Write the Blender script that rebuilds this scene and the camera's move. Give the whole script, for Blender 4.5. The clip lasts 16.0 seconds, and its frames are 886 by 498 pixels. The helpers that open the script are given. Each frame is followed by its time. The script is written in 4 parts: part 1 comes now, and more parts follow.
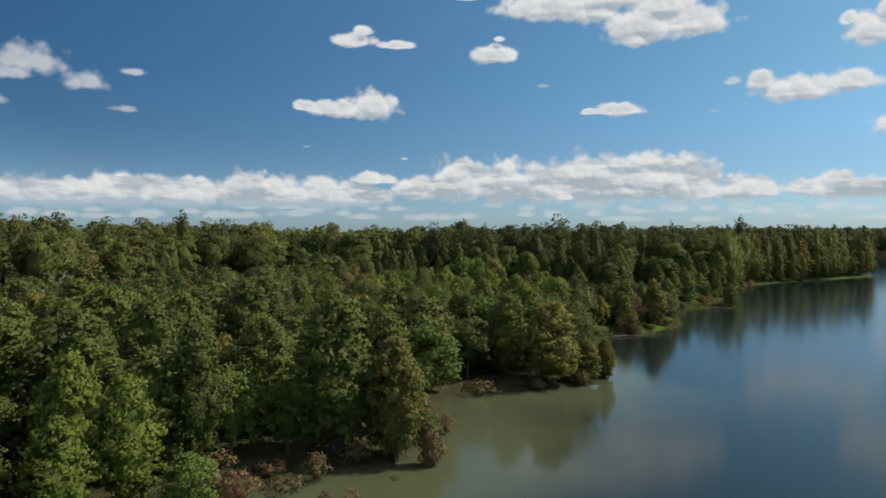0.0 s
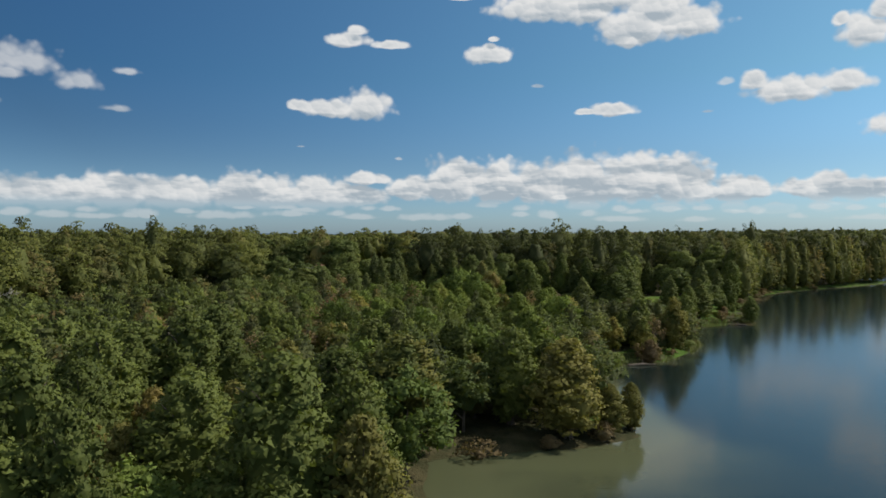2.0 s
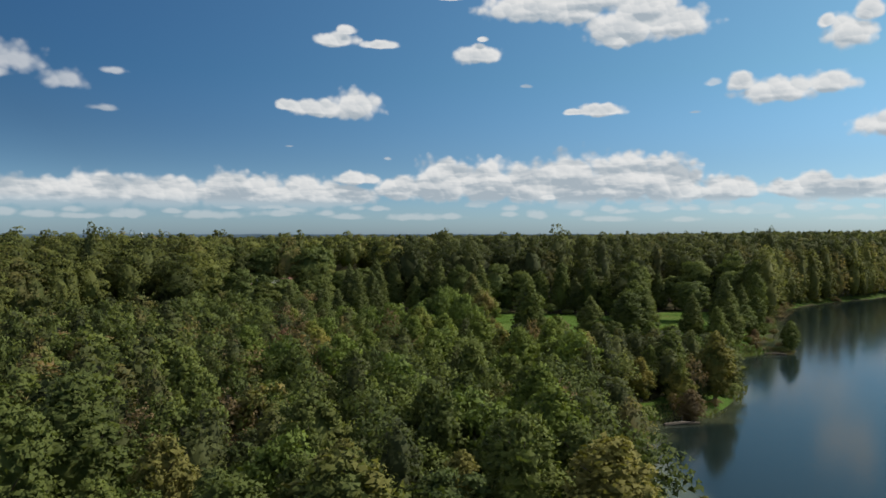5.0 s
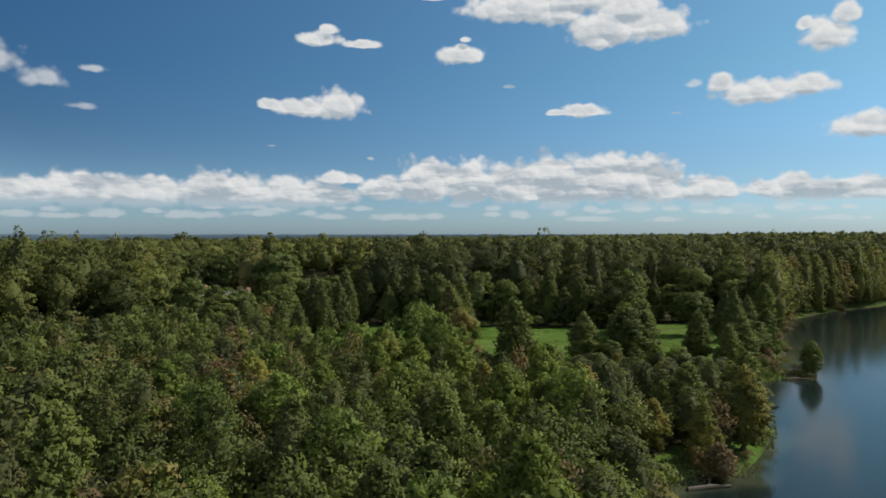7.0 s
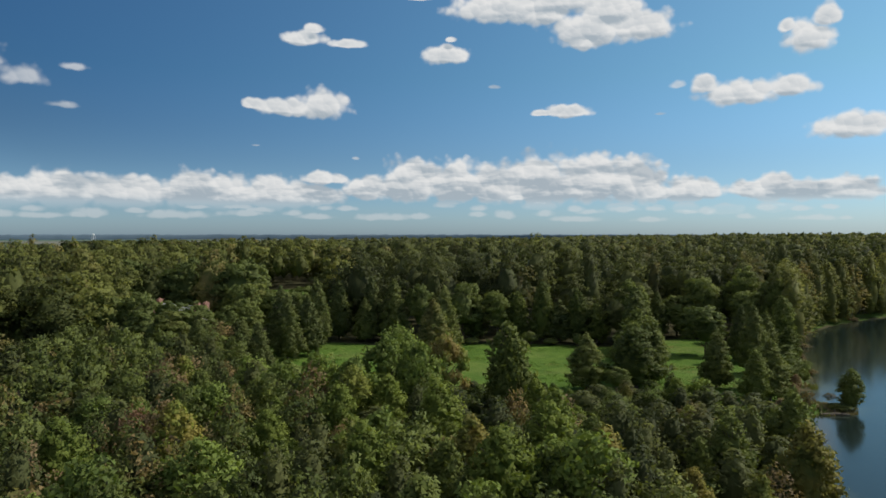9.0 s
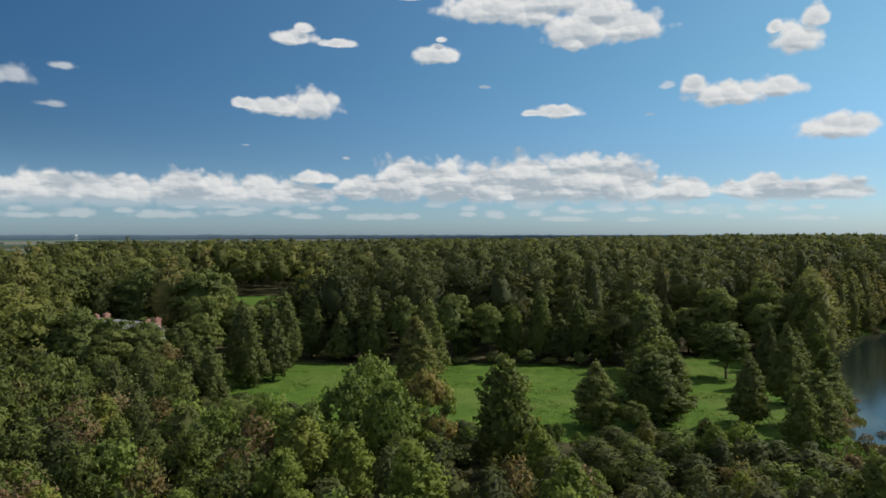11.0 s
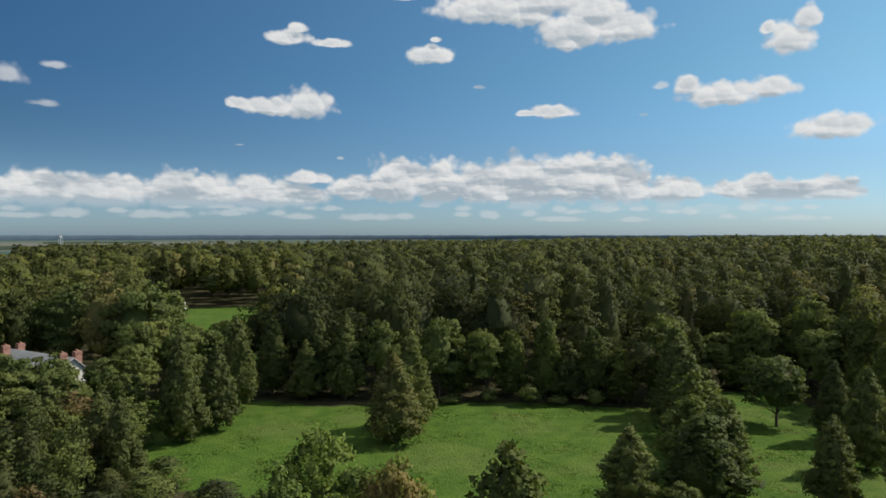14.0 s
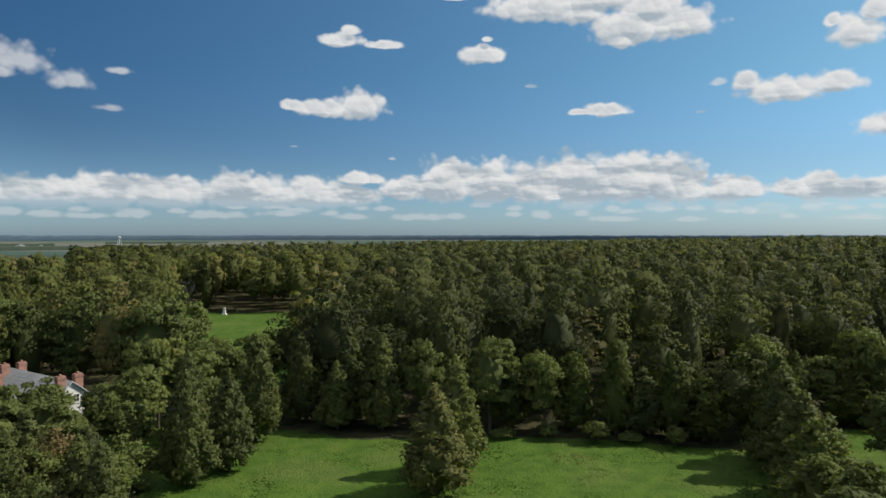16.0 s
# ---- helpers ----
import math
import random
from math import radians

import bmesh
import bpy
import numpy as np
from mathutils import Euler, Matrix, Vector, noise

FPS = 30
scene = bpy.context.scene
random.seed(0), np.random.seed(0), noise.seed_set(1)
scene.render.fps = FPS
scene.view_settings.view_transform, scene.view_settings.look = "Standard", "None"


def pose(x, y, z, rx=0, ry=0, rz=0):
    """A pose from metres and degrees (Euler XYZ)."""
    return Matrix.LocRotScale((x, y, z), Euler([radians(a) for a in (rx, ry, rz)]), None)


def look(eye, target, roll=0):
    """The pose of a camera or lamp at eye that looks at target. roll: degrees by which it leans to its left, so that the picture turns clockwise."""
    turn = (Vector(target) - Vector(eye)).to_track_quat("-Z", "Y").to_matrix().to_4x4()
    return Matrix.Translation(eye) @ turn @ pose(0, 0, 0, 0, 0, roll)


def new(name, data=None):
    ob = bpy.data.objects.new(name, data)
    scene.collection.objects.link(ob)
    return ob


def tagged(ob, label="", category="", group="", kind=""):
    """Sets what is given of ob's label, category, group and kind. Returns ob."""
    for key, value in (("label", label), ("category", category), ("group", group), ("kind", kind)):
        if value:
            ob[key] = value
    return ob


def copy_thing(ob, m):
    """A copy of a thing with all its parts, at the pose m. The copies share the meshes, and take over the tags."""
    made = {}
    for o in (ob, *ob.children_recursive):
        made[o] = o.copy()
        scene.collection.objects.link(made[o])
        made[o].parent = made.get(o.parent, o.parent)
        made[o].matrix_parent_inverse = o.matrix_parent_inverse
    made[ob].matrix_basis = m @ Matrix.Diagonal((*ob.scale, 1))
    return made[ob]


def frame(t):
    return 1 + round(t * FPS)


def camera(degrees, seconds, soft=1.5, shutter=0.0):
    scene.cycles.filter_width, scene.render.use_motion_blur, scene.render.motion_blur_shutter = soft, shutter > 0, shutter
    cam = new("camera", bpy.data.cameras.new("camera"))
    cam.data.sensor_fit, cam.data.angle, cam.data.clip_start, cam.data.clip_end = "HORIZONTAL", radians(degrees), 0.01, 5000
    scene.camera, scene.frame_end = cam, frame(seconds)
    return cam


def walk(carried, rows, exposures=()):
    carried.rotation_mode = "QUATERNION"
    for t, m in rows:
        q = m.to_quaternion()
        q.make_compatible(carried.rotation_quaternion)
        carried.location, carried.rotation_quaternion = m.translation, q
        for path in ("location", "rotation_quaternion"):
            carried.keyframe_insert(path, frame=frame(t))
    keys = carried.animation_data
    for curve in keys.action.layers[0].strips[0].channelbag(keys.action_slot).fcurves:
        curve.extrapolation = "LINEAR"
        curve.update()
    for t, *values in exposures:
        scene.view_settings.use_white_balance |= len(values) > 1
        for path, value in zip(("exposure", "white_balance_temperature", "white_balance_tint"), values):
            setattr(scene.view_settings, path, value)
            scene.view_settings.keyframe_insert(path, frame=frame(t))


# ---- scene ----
cam = camera(64.0, 16.0, soft=1.6)

# The drone's line: seconds, x, y, z, turn to the right in degrees. It looks a little down all along.
PITCH = -1.14
ROUTE = [
    (0.0, -0.00, 0.00, 20.00, -0.19),
    (0.5, 0.10, 4.37, 20.41, -0.12),
    (1.0, 0.14, 8.82, 21.03, 0.03),
    (1.5, 0.23, 13.39, 21.70, 0.15),
    (2.0, 0.39, 18.02, 22.33, 0.27),
    (2.5, 0.62, 22.70, 22.98, 0.36),
    (3.0, 0.81, 27.40, 23.72, 0.43),
    (3.5, 0.84, 32.13, 24.42, 0.52),
    (4.0, 0.90, 36.71, 24.61, 0.62),
    (6.5, 3.78, 62.26, 25.82, 2.24),
    (7.0, 4.21, 66.99, 26.28, 2.52),
    (7.5, 4.59, 71.88, 26.71, 2.84),
    (8.0, 5.00, 76.76, 27.18, 3.13),
    (8.5, 5.41, 81.61, 27.63, 3.43),
    (9.0, 5.80, 86.45, 28.11, 3.70),
    (11.5, 8.92, 111.00, 29.77, 4.59),
    (12.0, 9.47, 115.21, 30.21, 4.71),
    (12.5, 10.01, 119.66, 30.64, 4.86),
    (13.0, 10.54, 124.34, 31.01, 4.99),
    (13.5, 11.18, 128.81, 31.41, 4.97),
    (14.0, 11.90, 133.39, 31.77, 4.92),
    (14.5, 12.47, 137.86, 32.13, 4.60),
    (15.0, 12.79, 142.31, 32.40, 3.52),
    (15.5, 12.99, 147.13, 32.58, 1.85),
    (16.0, 13.46, 151.84, 32.75, 0.79),
]


def aim(x, y, z, right):
    a, p = radians(right), radians(PITCH)
    return look((x, y, z), (x + math.sin(a) * 100, y + math.cos(a) * 100, z + math.tan(p) * 100))


walk(cam, [(t, aim(x, y, z, a)) for t, x, y, z, a in ROUTE])

# ---- light ----
SUN_UP, SUN_LON = 45.0, 12.0          # height, and angle from +x
sun = new("sun", bpy.data.lights.new("sun", "SUN"))
sun.data.energy, sun.data.angle, sun.data.color = 4.4, radians(0.53), (1.0, 0.94, 0.84)
sun.matrix_world = look((math.cos(radians(SUN_LON)) * 200, math.sin(radians(SUN_LON)) * 200, 200 * math.tan(radians(SUN_UP))), (0, 0, 0))
scene.view_settings.exposure = 0.0


class Nodes:
    """Short hand for a node tree: each call adds a node and links what it is given."""

    def __init__(self, tree):
        self.tree = tree

    def add(self, kind, **settings):
        n = self.tree.nodes.new(kind)
        for k, v in settings.items():
            setattr(n, k, v)
        return n

    def put(self, socket, value):
        if isinstance(value, bpy.types.NodeSocket):
            self.tree.links.new(value, socket)
        else:
            socket.default_value = value

    def math(self, op, a, b=0.0, c=0.0, clamp=False):
        n = self.add("ShaderNodeMath", operation=op, use_clamp=clamp)
        for i, v in enumerate((a, b, c)):
            self.put(n.inputs[i], v)
        return n.outputs[0]

    def vec(self, op, a, b=(0, 0, 0)):
        n = self.add("ShaderNodeVectorMath", operation=op)
        self.put(n.inputs[0], a)
        self.put(n.inputs[1], b)
        return n.outputs["Value" if op in ("LENGTH", "DOT_PRODUCT") else "Vector"]

    def ramp(self, value, lo, hi, to_lo=0.0, to_hi=1.0, smooth=True):
        n = self.add("ShaderNodeMapRange", interpolation_type="SMOOTHSTEP" if smooth else "LINEAR")
        for i, v in enumerate((value, lo, hi, to_lo, to_hi)):
            self.put(n.inputs[i], v)
        return n.outputs[0]

    def noise(self, vector, scale, detail=4.0, rough=0.55, distort=0.0, dims="3D"):
        n = self.add("ShaderNodeTexNoise", noise_dimensions=dims)
        self.put(n.inputs["Vector"], vector)
        n.inputs["Scale"].default_value, n.inputs["Detail"].default_value = scale, detail
        n.inputs["Roughness"].default_value, n.inputs["Distortion"].default_value = rough, distort
        return n.outputs[0]

    def mix(self, fac, a, b, blend="MIX"):
        n = self.add("ShaderNodeMix", data_type="RGBA", blend_type=blend)
        self.put(n.inputs[0], fac)
        self.put(n.inputs[6], a)
        self.put(n.inputs[7], b)
        return n.outputs[2]


def rgb(r, g, b):
    return (r, g, b, 1.0)


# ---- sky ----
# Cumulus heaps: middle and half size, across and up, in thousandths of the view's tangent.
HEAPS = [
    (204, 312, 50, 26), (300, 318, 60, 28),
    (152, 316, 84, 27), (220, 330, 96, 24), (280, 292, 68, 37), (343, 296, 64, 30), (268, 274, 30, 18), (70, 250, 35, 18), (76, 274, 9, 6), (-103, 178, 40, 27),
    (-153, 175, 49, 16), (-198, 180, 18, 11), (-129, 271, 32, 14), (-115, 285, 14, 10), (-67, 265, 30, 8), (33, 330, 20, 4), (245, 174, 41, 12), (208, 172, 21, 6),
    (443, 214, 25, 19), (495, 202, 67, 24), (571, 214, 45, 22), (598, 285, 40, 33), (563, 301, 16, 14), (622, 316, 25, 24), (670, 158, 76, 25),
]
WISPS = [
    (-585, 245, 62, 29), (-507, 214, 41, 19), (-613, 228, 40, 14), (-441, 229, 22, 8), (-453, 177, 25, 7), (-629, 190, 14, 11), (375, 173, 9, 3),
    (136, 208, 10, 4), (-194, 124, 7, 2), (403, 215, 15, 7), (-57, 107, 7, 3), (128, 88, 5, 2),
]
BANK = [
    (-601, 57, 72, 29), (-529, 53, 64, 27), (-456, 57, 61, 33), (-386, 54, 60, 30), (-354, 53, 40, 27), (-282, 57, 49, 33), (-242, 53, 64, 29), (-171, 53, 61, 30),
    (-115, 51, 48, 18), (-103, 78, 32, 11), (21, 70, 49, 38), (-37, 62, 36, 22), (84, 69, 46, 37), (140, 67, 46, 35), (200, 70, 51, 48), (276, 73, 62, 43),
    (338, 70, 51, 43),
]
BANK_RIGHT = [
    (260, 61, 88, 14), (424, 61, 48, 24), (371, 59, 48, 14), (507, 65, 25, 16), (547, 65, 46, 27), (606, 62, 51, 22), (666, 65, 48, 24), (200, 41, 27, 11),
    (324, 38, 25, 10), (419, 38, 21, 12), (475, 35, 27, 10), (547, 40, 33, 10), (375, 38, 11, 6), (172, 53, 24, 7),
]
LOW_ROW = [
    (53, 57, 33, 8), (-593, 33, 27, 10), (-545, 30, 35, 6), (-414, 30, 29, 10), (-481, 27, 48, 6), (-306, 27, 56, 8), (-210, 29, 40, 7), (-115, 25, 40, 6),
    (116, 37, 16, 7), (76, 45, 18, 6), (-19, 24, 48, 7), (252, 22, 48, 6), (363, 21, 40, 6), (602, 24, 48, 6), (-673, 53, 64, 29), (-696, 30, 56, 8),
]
# a row of small puffs low over the horizon
puff = np.random.default_rng(8)
LOW_ROW += [(-660 + i * 43 + puff.uniform(-14, 14), puff.uniform(24, 44), puff.uniform(12, 27), puff.uniform(5, 9)) for i in range(32)]


def build_sky():
    world = bpy.data.worlds.new("sky")
    scene.world = world
    world.use_nodes = True
    n = Nodes(world.node_tree)
    n.tree.nodes.clear()
    sky = n.add("ShaderNodeTexSky", sky_type="NISHITA", sun_disc=False)
    sky.sun_elevation, sky.sun_rotation = radians(SUN_UP), radians(90 - SUN_LON)
    sky.altitude, sky.air_density, sky.dust_density, sky.ozone_density = 0, 1.0, 0.7, 3.0
    coord = n.add("ShaderNodeTexCoord").outputs["Generated"]
    sep = n.add("ShaderNodeSeparateXYZ")
    n.put(sep.inputs[0], coord)
    x, y, z = sep.outputs
    turn = n.math("ARCTAN2", x, y)
    flat = n.math("SQRT", n.math("ADD", n.math("MULTIPLY", x, x), n.math("MULTIPLY", y, y)))
    rise = n.math("DIVIDE", z, n.math("MAXIMUM", flat, 0.02))
    comb = n.add("ShaderNodeCombineXYZ")
    n.put(comb.inputs[0], turn)
    n.put(comb.inputs[1], rise)
    at = comb.outputs[0]

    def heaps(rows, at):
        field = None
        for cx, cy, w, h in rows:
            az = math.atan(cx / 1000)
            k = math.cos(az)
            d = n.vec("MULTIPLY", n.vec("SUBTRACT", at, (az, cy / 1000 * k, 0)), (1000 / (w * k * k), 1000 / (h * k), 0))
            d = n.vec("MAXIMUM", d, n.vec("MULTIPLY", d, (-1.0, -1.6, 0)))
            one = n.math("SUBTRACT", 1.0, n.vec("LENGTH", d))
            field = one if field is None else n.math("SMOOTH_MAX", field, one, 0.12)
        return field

    warp = n.add("ShaderNodeTexNoise")
    n.put(warp.inputs["Vector"], at)
    warp.inputs["Scale"].default_value, warp.inputs["Detail"].default_value = 34.0, 3.0
    bent = n.vec("ADD", at, n.vec("MULTIPLY", n.vec("SUBTRACT", warp.outputs["Color"], (0.5, 0.5, 0.5)), (0.006, 0.0045, 0)))
    def puffs(scale):
        v = n.add("ShaderNodeTexVoronoi", voronoi_dimensions="2D", feature="SMOOTH_F1")
        n.put(v.inputs["Vector"], bent)
        v.inputs["Scale"].default_value, v.inputs["Smoothness"].default_value = scale, 0.35
        # how near the puff's middle, and how far to its sunny upper side
        return n.math("SUBTRACT", 0.42, v.outputs["Distance"]), n.math("MULTIPLY", n.vec("DOT_PRODUCT", n.vec("SUBTRACT", bent, v.outputs["Position"]), (0.45, 0.9, 0)), scale)

    big, big_side = puffs(46.0)
    small, small_side = puffs(112.0)
    fine = n.noise(bent, 90.0, 4.0, 0.5)
    rough = n.math("ADD", n.math("MULTIPLY", big, 0.60), n.math("MULTIPLY", small, 0.20))
    rough = n.math("ADD", rough, n.math("MULTIPLY", n.math("SUBTRACT", fine, 0.5), 0.16))
    rough = n.math("MULTIPLY", n.math("SUBTRACT", rough, 0.12), 0.82)
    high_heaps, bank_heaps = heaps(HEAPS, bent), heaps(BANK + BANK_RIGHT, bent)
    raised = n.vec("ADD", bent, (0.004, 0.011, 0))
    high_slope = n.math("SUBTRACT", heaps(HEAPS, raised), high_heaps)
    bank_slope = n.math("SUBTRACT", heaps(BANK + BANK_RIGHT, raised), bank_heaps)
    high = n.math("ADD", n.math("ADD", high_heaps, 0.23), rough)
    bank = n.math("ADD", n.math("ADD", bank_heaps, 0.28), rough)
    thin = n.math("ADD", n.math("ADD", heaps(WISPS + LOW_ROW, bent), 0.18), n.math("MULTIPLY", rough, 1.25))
    # fair-weather heaps over the unseen rest of the sky, thickened for fill light
    away = n.ramp(n.math("ABSOLUTE", turn), 0.78, 0.95)
    away = n.math("MAXIMUM", away, n.ramp(rise, 0.38, 0.5))
    rest = n.math("MULTIPLY", n.math("SUBTRACT", n.noise(coord, 5.0, 6.0, 0.55), 0.48), 6.0)
    rest = n.math("SUBTRACT", n.math("MULTIPLY", rest, away), n.math("SUBTRACT", 1.0, away))
    cover = n.math("MAXIMUM", n.ramp(high, 0.02, 0.46), n.math("MULTIPLY", n.ramp(bank, 0.02, 0.42), n.ramp(rise, 0.034, 0.052, 0.2, 1.0)))
    cover = n.math("MAXIMUM", cover, n.math("MULTIPLY", n.ramp(thin, 0.0, 0.7), 0.62))
    cover = n.math("MAXIMUM", cover, n.ramp(rest, 0.0, 0.5))
    cover = n.math("MULTIPLY", cover, n.ramp(rise, 0.0, 0.02, 0.2, 0.97))
    # the puffs' lit and shaded flanks
    side = n.math("ADD", n.math("MULTIPLY", big_side, 0.36), n.math("MULTIPLY", small_side, 0.16))
    deep = n.ramp(n.math("MAXIMUM", high, bank), 0.35, 1.1, 0.0, 0.26)
    under = n.mix(n.ramp(rise, 0.10, 0.13), bank_slope, high_slope)
    shade = n.math("SUBTRACT", n.math("ADD", 0.84, side), deep)
    shade = n.math("SUBTRACT", shade, n.ramp(under, -0.2, 0.4, -0.12, 0.62), clamp=True)
    bands = n.noise(n.vec("MULTIPLY", bent, (16.0, 62.0, 0)), 1.0, 3.0, 0.5)
    shade = n.math("SUBTRACT", shade, n.math("MULTIPLY", n.ramp(bands, 0.42, 0.64, 0.0, 0.72), n.ramp(rise, 0.10, 0.125, 1.0, 0.25)), clamp=True)
    shade = n.math("MAXIMUM", shade, n.ramp(rise, 0.035, 0.052, 0.72, 0.0))
    white = n.mix(shade, rgb(4.5, 5.2, 5.8), rgb(9.2, 9.2, 9.1))
    # clear air: deeper blue than the model gives, palest over the horizon
    up, lon = radians(SUN_UP), radians(SUN_LON)
    near = n.vec("DOT_PRODUCT", coord, (math.cos(up) * math.cos(lon), math.cos(up) * math.sin(lon), math.sin(up)))
    tint = n.mix(n.ramp(near, 0.0, 0.65, smooth=False), rgb(0.42, 0.785, 1.04), rgb(0.64, 0.92, 0.91))
    tint = n.mix(n.ramp(rise, 0.0, 0.22, smooth=False), rgb(0.66, 0.86, 1.18), tint)
    clear = n.mix(1.0, sky.outputs[0], tint, "MULTIPLY")
    # darkest a right angle from the sun
    glow = n.ramp(near, -0.1, 0.75, 0.62, 1.42, smooth=False)
    glow = n.math("ADD", 1.0, n.math("MULTIPLY", n.math("SUBTRACT", glow, 1.0), n.ramp(rise, 0.0, 0.16, 0.1, 1.0)))
    grey = n.add("ShaderNodeCombineColor")
    for i in range(3):
        n.put(grey.inputs[i], glow)
    clear = n.mix(1.0, clear, grey.outputs[0], "MULTIPLY")
    clear = n.mix(1.0, clear, n.mix(n.ramp(rise, 0.0, 0.11), rgb(1.22, 1.27, 1.30), rgb(1, 1, 1)), "MULTIPLY")
    hazed = n.mix(n.ramp(rise, 0.0, 0.07, 0.45, 0.0), white, clear)
    col = n.mix(cover, clear, hazed)
    back = n.add("ShaderNodeBackground")
    n.put(back.inputs[0], col)
    back.inputs[1].default_value = 0.085
    out = n.add("ShaderNodeOutputWorld")
    n.tree.links.new(back.outputs[0], out.inputs[0])


build_sky()


# ---- materials ----
def material(name):
    m = bpy.data.materials.new(name)
    m.use_nodes = True
    n = Nodes(m.node_tree)
    return m, n, m.node_tree.nodes["Principled BSDF"]


def leaf_material(name, dark, light, odd, odd_share=0.0, joined=False, ruffle=0.6):
    """Leaves: darker and lighter by tree and by clump, a share of them turning; light comes through."""
    m, n, p = material(name)
    geo = n.add("ShaderNodeNewGeometry")
    if joined == "trees":
        tree_a = n.add("ShaderNodeAttribute", attribute_name="tree").outputs["Fac"]
        tree_b = n.math("FRACT", n.math("MULTIPLY", tree_a, 17.31))
    elif joined:
        v = n.add("ShaderNodeTexVoronoi")
        n.put(v.inputs["Vector"], n.vec("MULTIPLY", geo.outputs["Position"], (1, 1, 0.15)))
        v.inputs["Scale"].default_value = 0.15
        s = n.add("ShaderNodeSeparateColor")
        n.put(s.inputs[0], v.outputs["Color"])
        tree_a, tree_b = s.outputs[0], s.outputs[1]
    else:
        tree_a = n.add("ShaderNodeObjectInfo").outputs["Random"]
        tree_b = n.math("FRACT", n.math("MULTIPLY", tree_a, 17.31))
    clump = n.noise(geo.outputs["Position"], 0.55, 3.0)
    a, b, c = (0.70, 0.16, 0.14) if joined == "trees" else (0.54, 0.26, 0.20)
    f = n.math("ADD", n.math("MULTIPLY", tree_a, a), n.math("MULTIPLY", n.ramp(clump, 0.3, 0.7), b))
    f = n.math("ADD", f, n.math("MULTIPLY", geo.outputs["Random Per Island"], c), clamp=True)
    col = n.mix(f, rgb(*dark), rgb(*light))
    turn = n.math("MULTIPLY", n.ramp(tree_b, 1 - odd_share - 0.02, 1 - odd_share + 0.12), n.ramp(n.noise(geo.outputs["Position"], 0.3, 2.0), 0.35, 0.62))
    col = n.mix(turn, col, rgb(*odd))
    n.put(p.inputs["Base Color"], col)
    p.inputs["Roughness"].default_value = 0.7
    p.inputs["Specular IOR Level"].default_value = 0.12
    bough = n.add("ShaderNodeVectorTransform", vector_type="NORMAL", convert_from="OBJECT", convert_to="WORLD")
    n.put(bough.inputs[0], n.add("ShaderNodeAttribute", attribute_name="bough").outputs["Vector"])
    facing = n.vec("NORMALIZE", n.vec("ADD", bough.outputs[0], n.vec("MULTIPLY", geo.outputs["Normal"], (ruffle, ruffle, ruffle))))
    n.put(p.inputs["Normal"], facing)
    tr = n.add("ShaderNodeBsdfTranslucent")
    n.put(tr.inputs[0], n.mix(1.0, col, rgb(1.2, 1.3, 0.5), "MULTIPLY"))
    mx = n.add("ShaderNodeMixShader")
    mx.inputs[0].default_value = 0.25
    n.tree.links.new(p.outputs[0], mx.inputs[1])
    n.tree.links.new(tr.outputs[0], mx.inputs[2])
    n.tree.links.new(mx.outputs[0], n.tree.nodes["Material Output"].inputs[0])
    return m


def plain_material(name, a, b, scale, rough=0.8, bump=0.3):
    m, n, p = material(name)
    pos = n.add("ShaderNodeNewGeometry").outputs["Position"]
    big, small = n.noise(pos, scale, 4.0), n.noise(pos, scale * 7, 4.0)
    f = n.math("ADD", n.math("MULTIPLY", n.ramp(big, 0.3, 0.7), 0.6), n.math("MULTIPLY", small, 0.4))
    n.put(p.inputs["Base Color"], n.mix(f, rgb(*a), rgb(*b)))
    p.inputs["Roughness"].default_value = rough
    bp = n.add("ShaderNodeBump")
    bp.inputs["Strength"].default_value = bump
    bp.inputs["Distance"].default_value = 0.1
    n.put(bp.inputs["Height"], small)
    n.tree.links.new(bp.outputs[0], p.inputs["Normal"])
    return m


CYPRESS = leaf_material("cypress_leaves", (0.054, 0.071, 0.022), (0.150, 0.176, 0.042), (0.225, 0.185, 0.046), 0.12)
OAK = leaf_material("broad_leaves", (0.061, 0.084, 0.028), (0.171, 0.196, 0.055), (0.223, 0.213, 0.055), 0.14)
YOUNG = leaf_material("young_leaves", (0.068, 0.098, 0.027), (0.188, 0.240, 0.050), (0.223, 0.172, 0.060), 0.15)
CONIFER = leaf_material("conifer_needles", (0.060, 0.074, 0.029), (0.160, 0.180, 0.050), (0.160, 0.150, 0.050), 0.12)
RUST = leaf_material("turning_leaves", (0.122, 0.085, 0.043), (0.214, 0.160, 0.081), (0.204, 0.115, 0.071), 0.2)
YELLOW = leaf_material("yellowing_leaves", (0.102, 0.103, 0.030), (0.236, 0.209, 0.059), (0.247, 0.171, 0.059), 0.3)
WOOD_FAR = leaf_material("forest_leaves", (0.052, 0.064, 0.022), (0.158, 0.168, 0.043), (0.176, 0.149, 0.055), 0.16, joined="trees", ruffle=0.22)
WOOD_NEAR = leaf_material("thicket_leaves", (0.052, 0.070, 0.023), (0.158, 0.188, 0.050), (0.195, 0.140, 0.062), 0.16, joined="trees", ruffle=0.22)
# darker, bluer greens: other species, and the wood's shaded face put into colour
DARK_WOOD = leaf_material("dark_wood_leaves", (0.036, 0.046, 0.019), (0.108, 0.118, 0.038), (0.135, 0.120, 0.045), 0.14, joined="trees", ruffle=0.22)
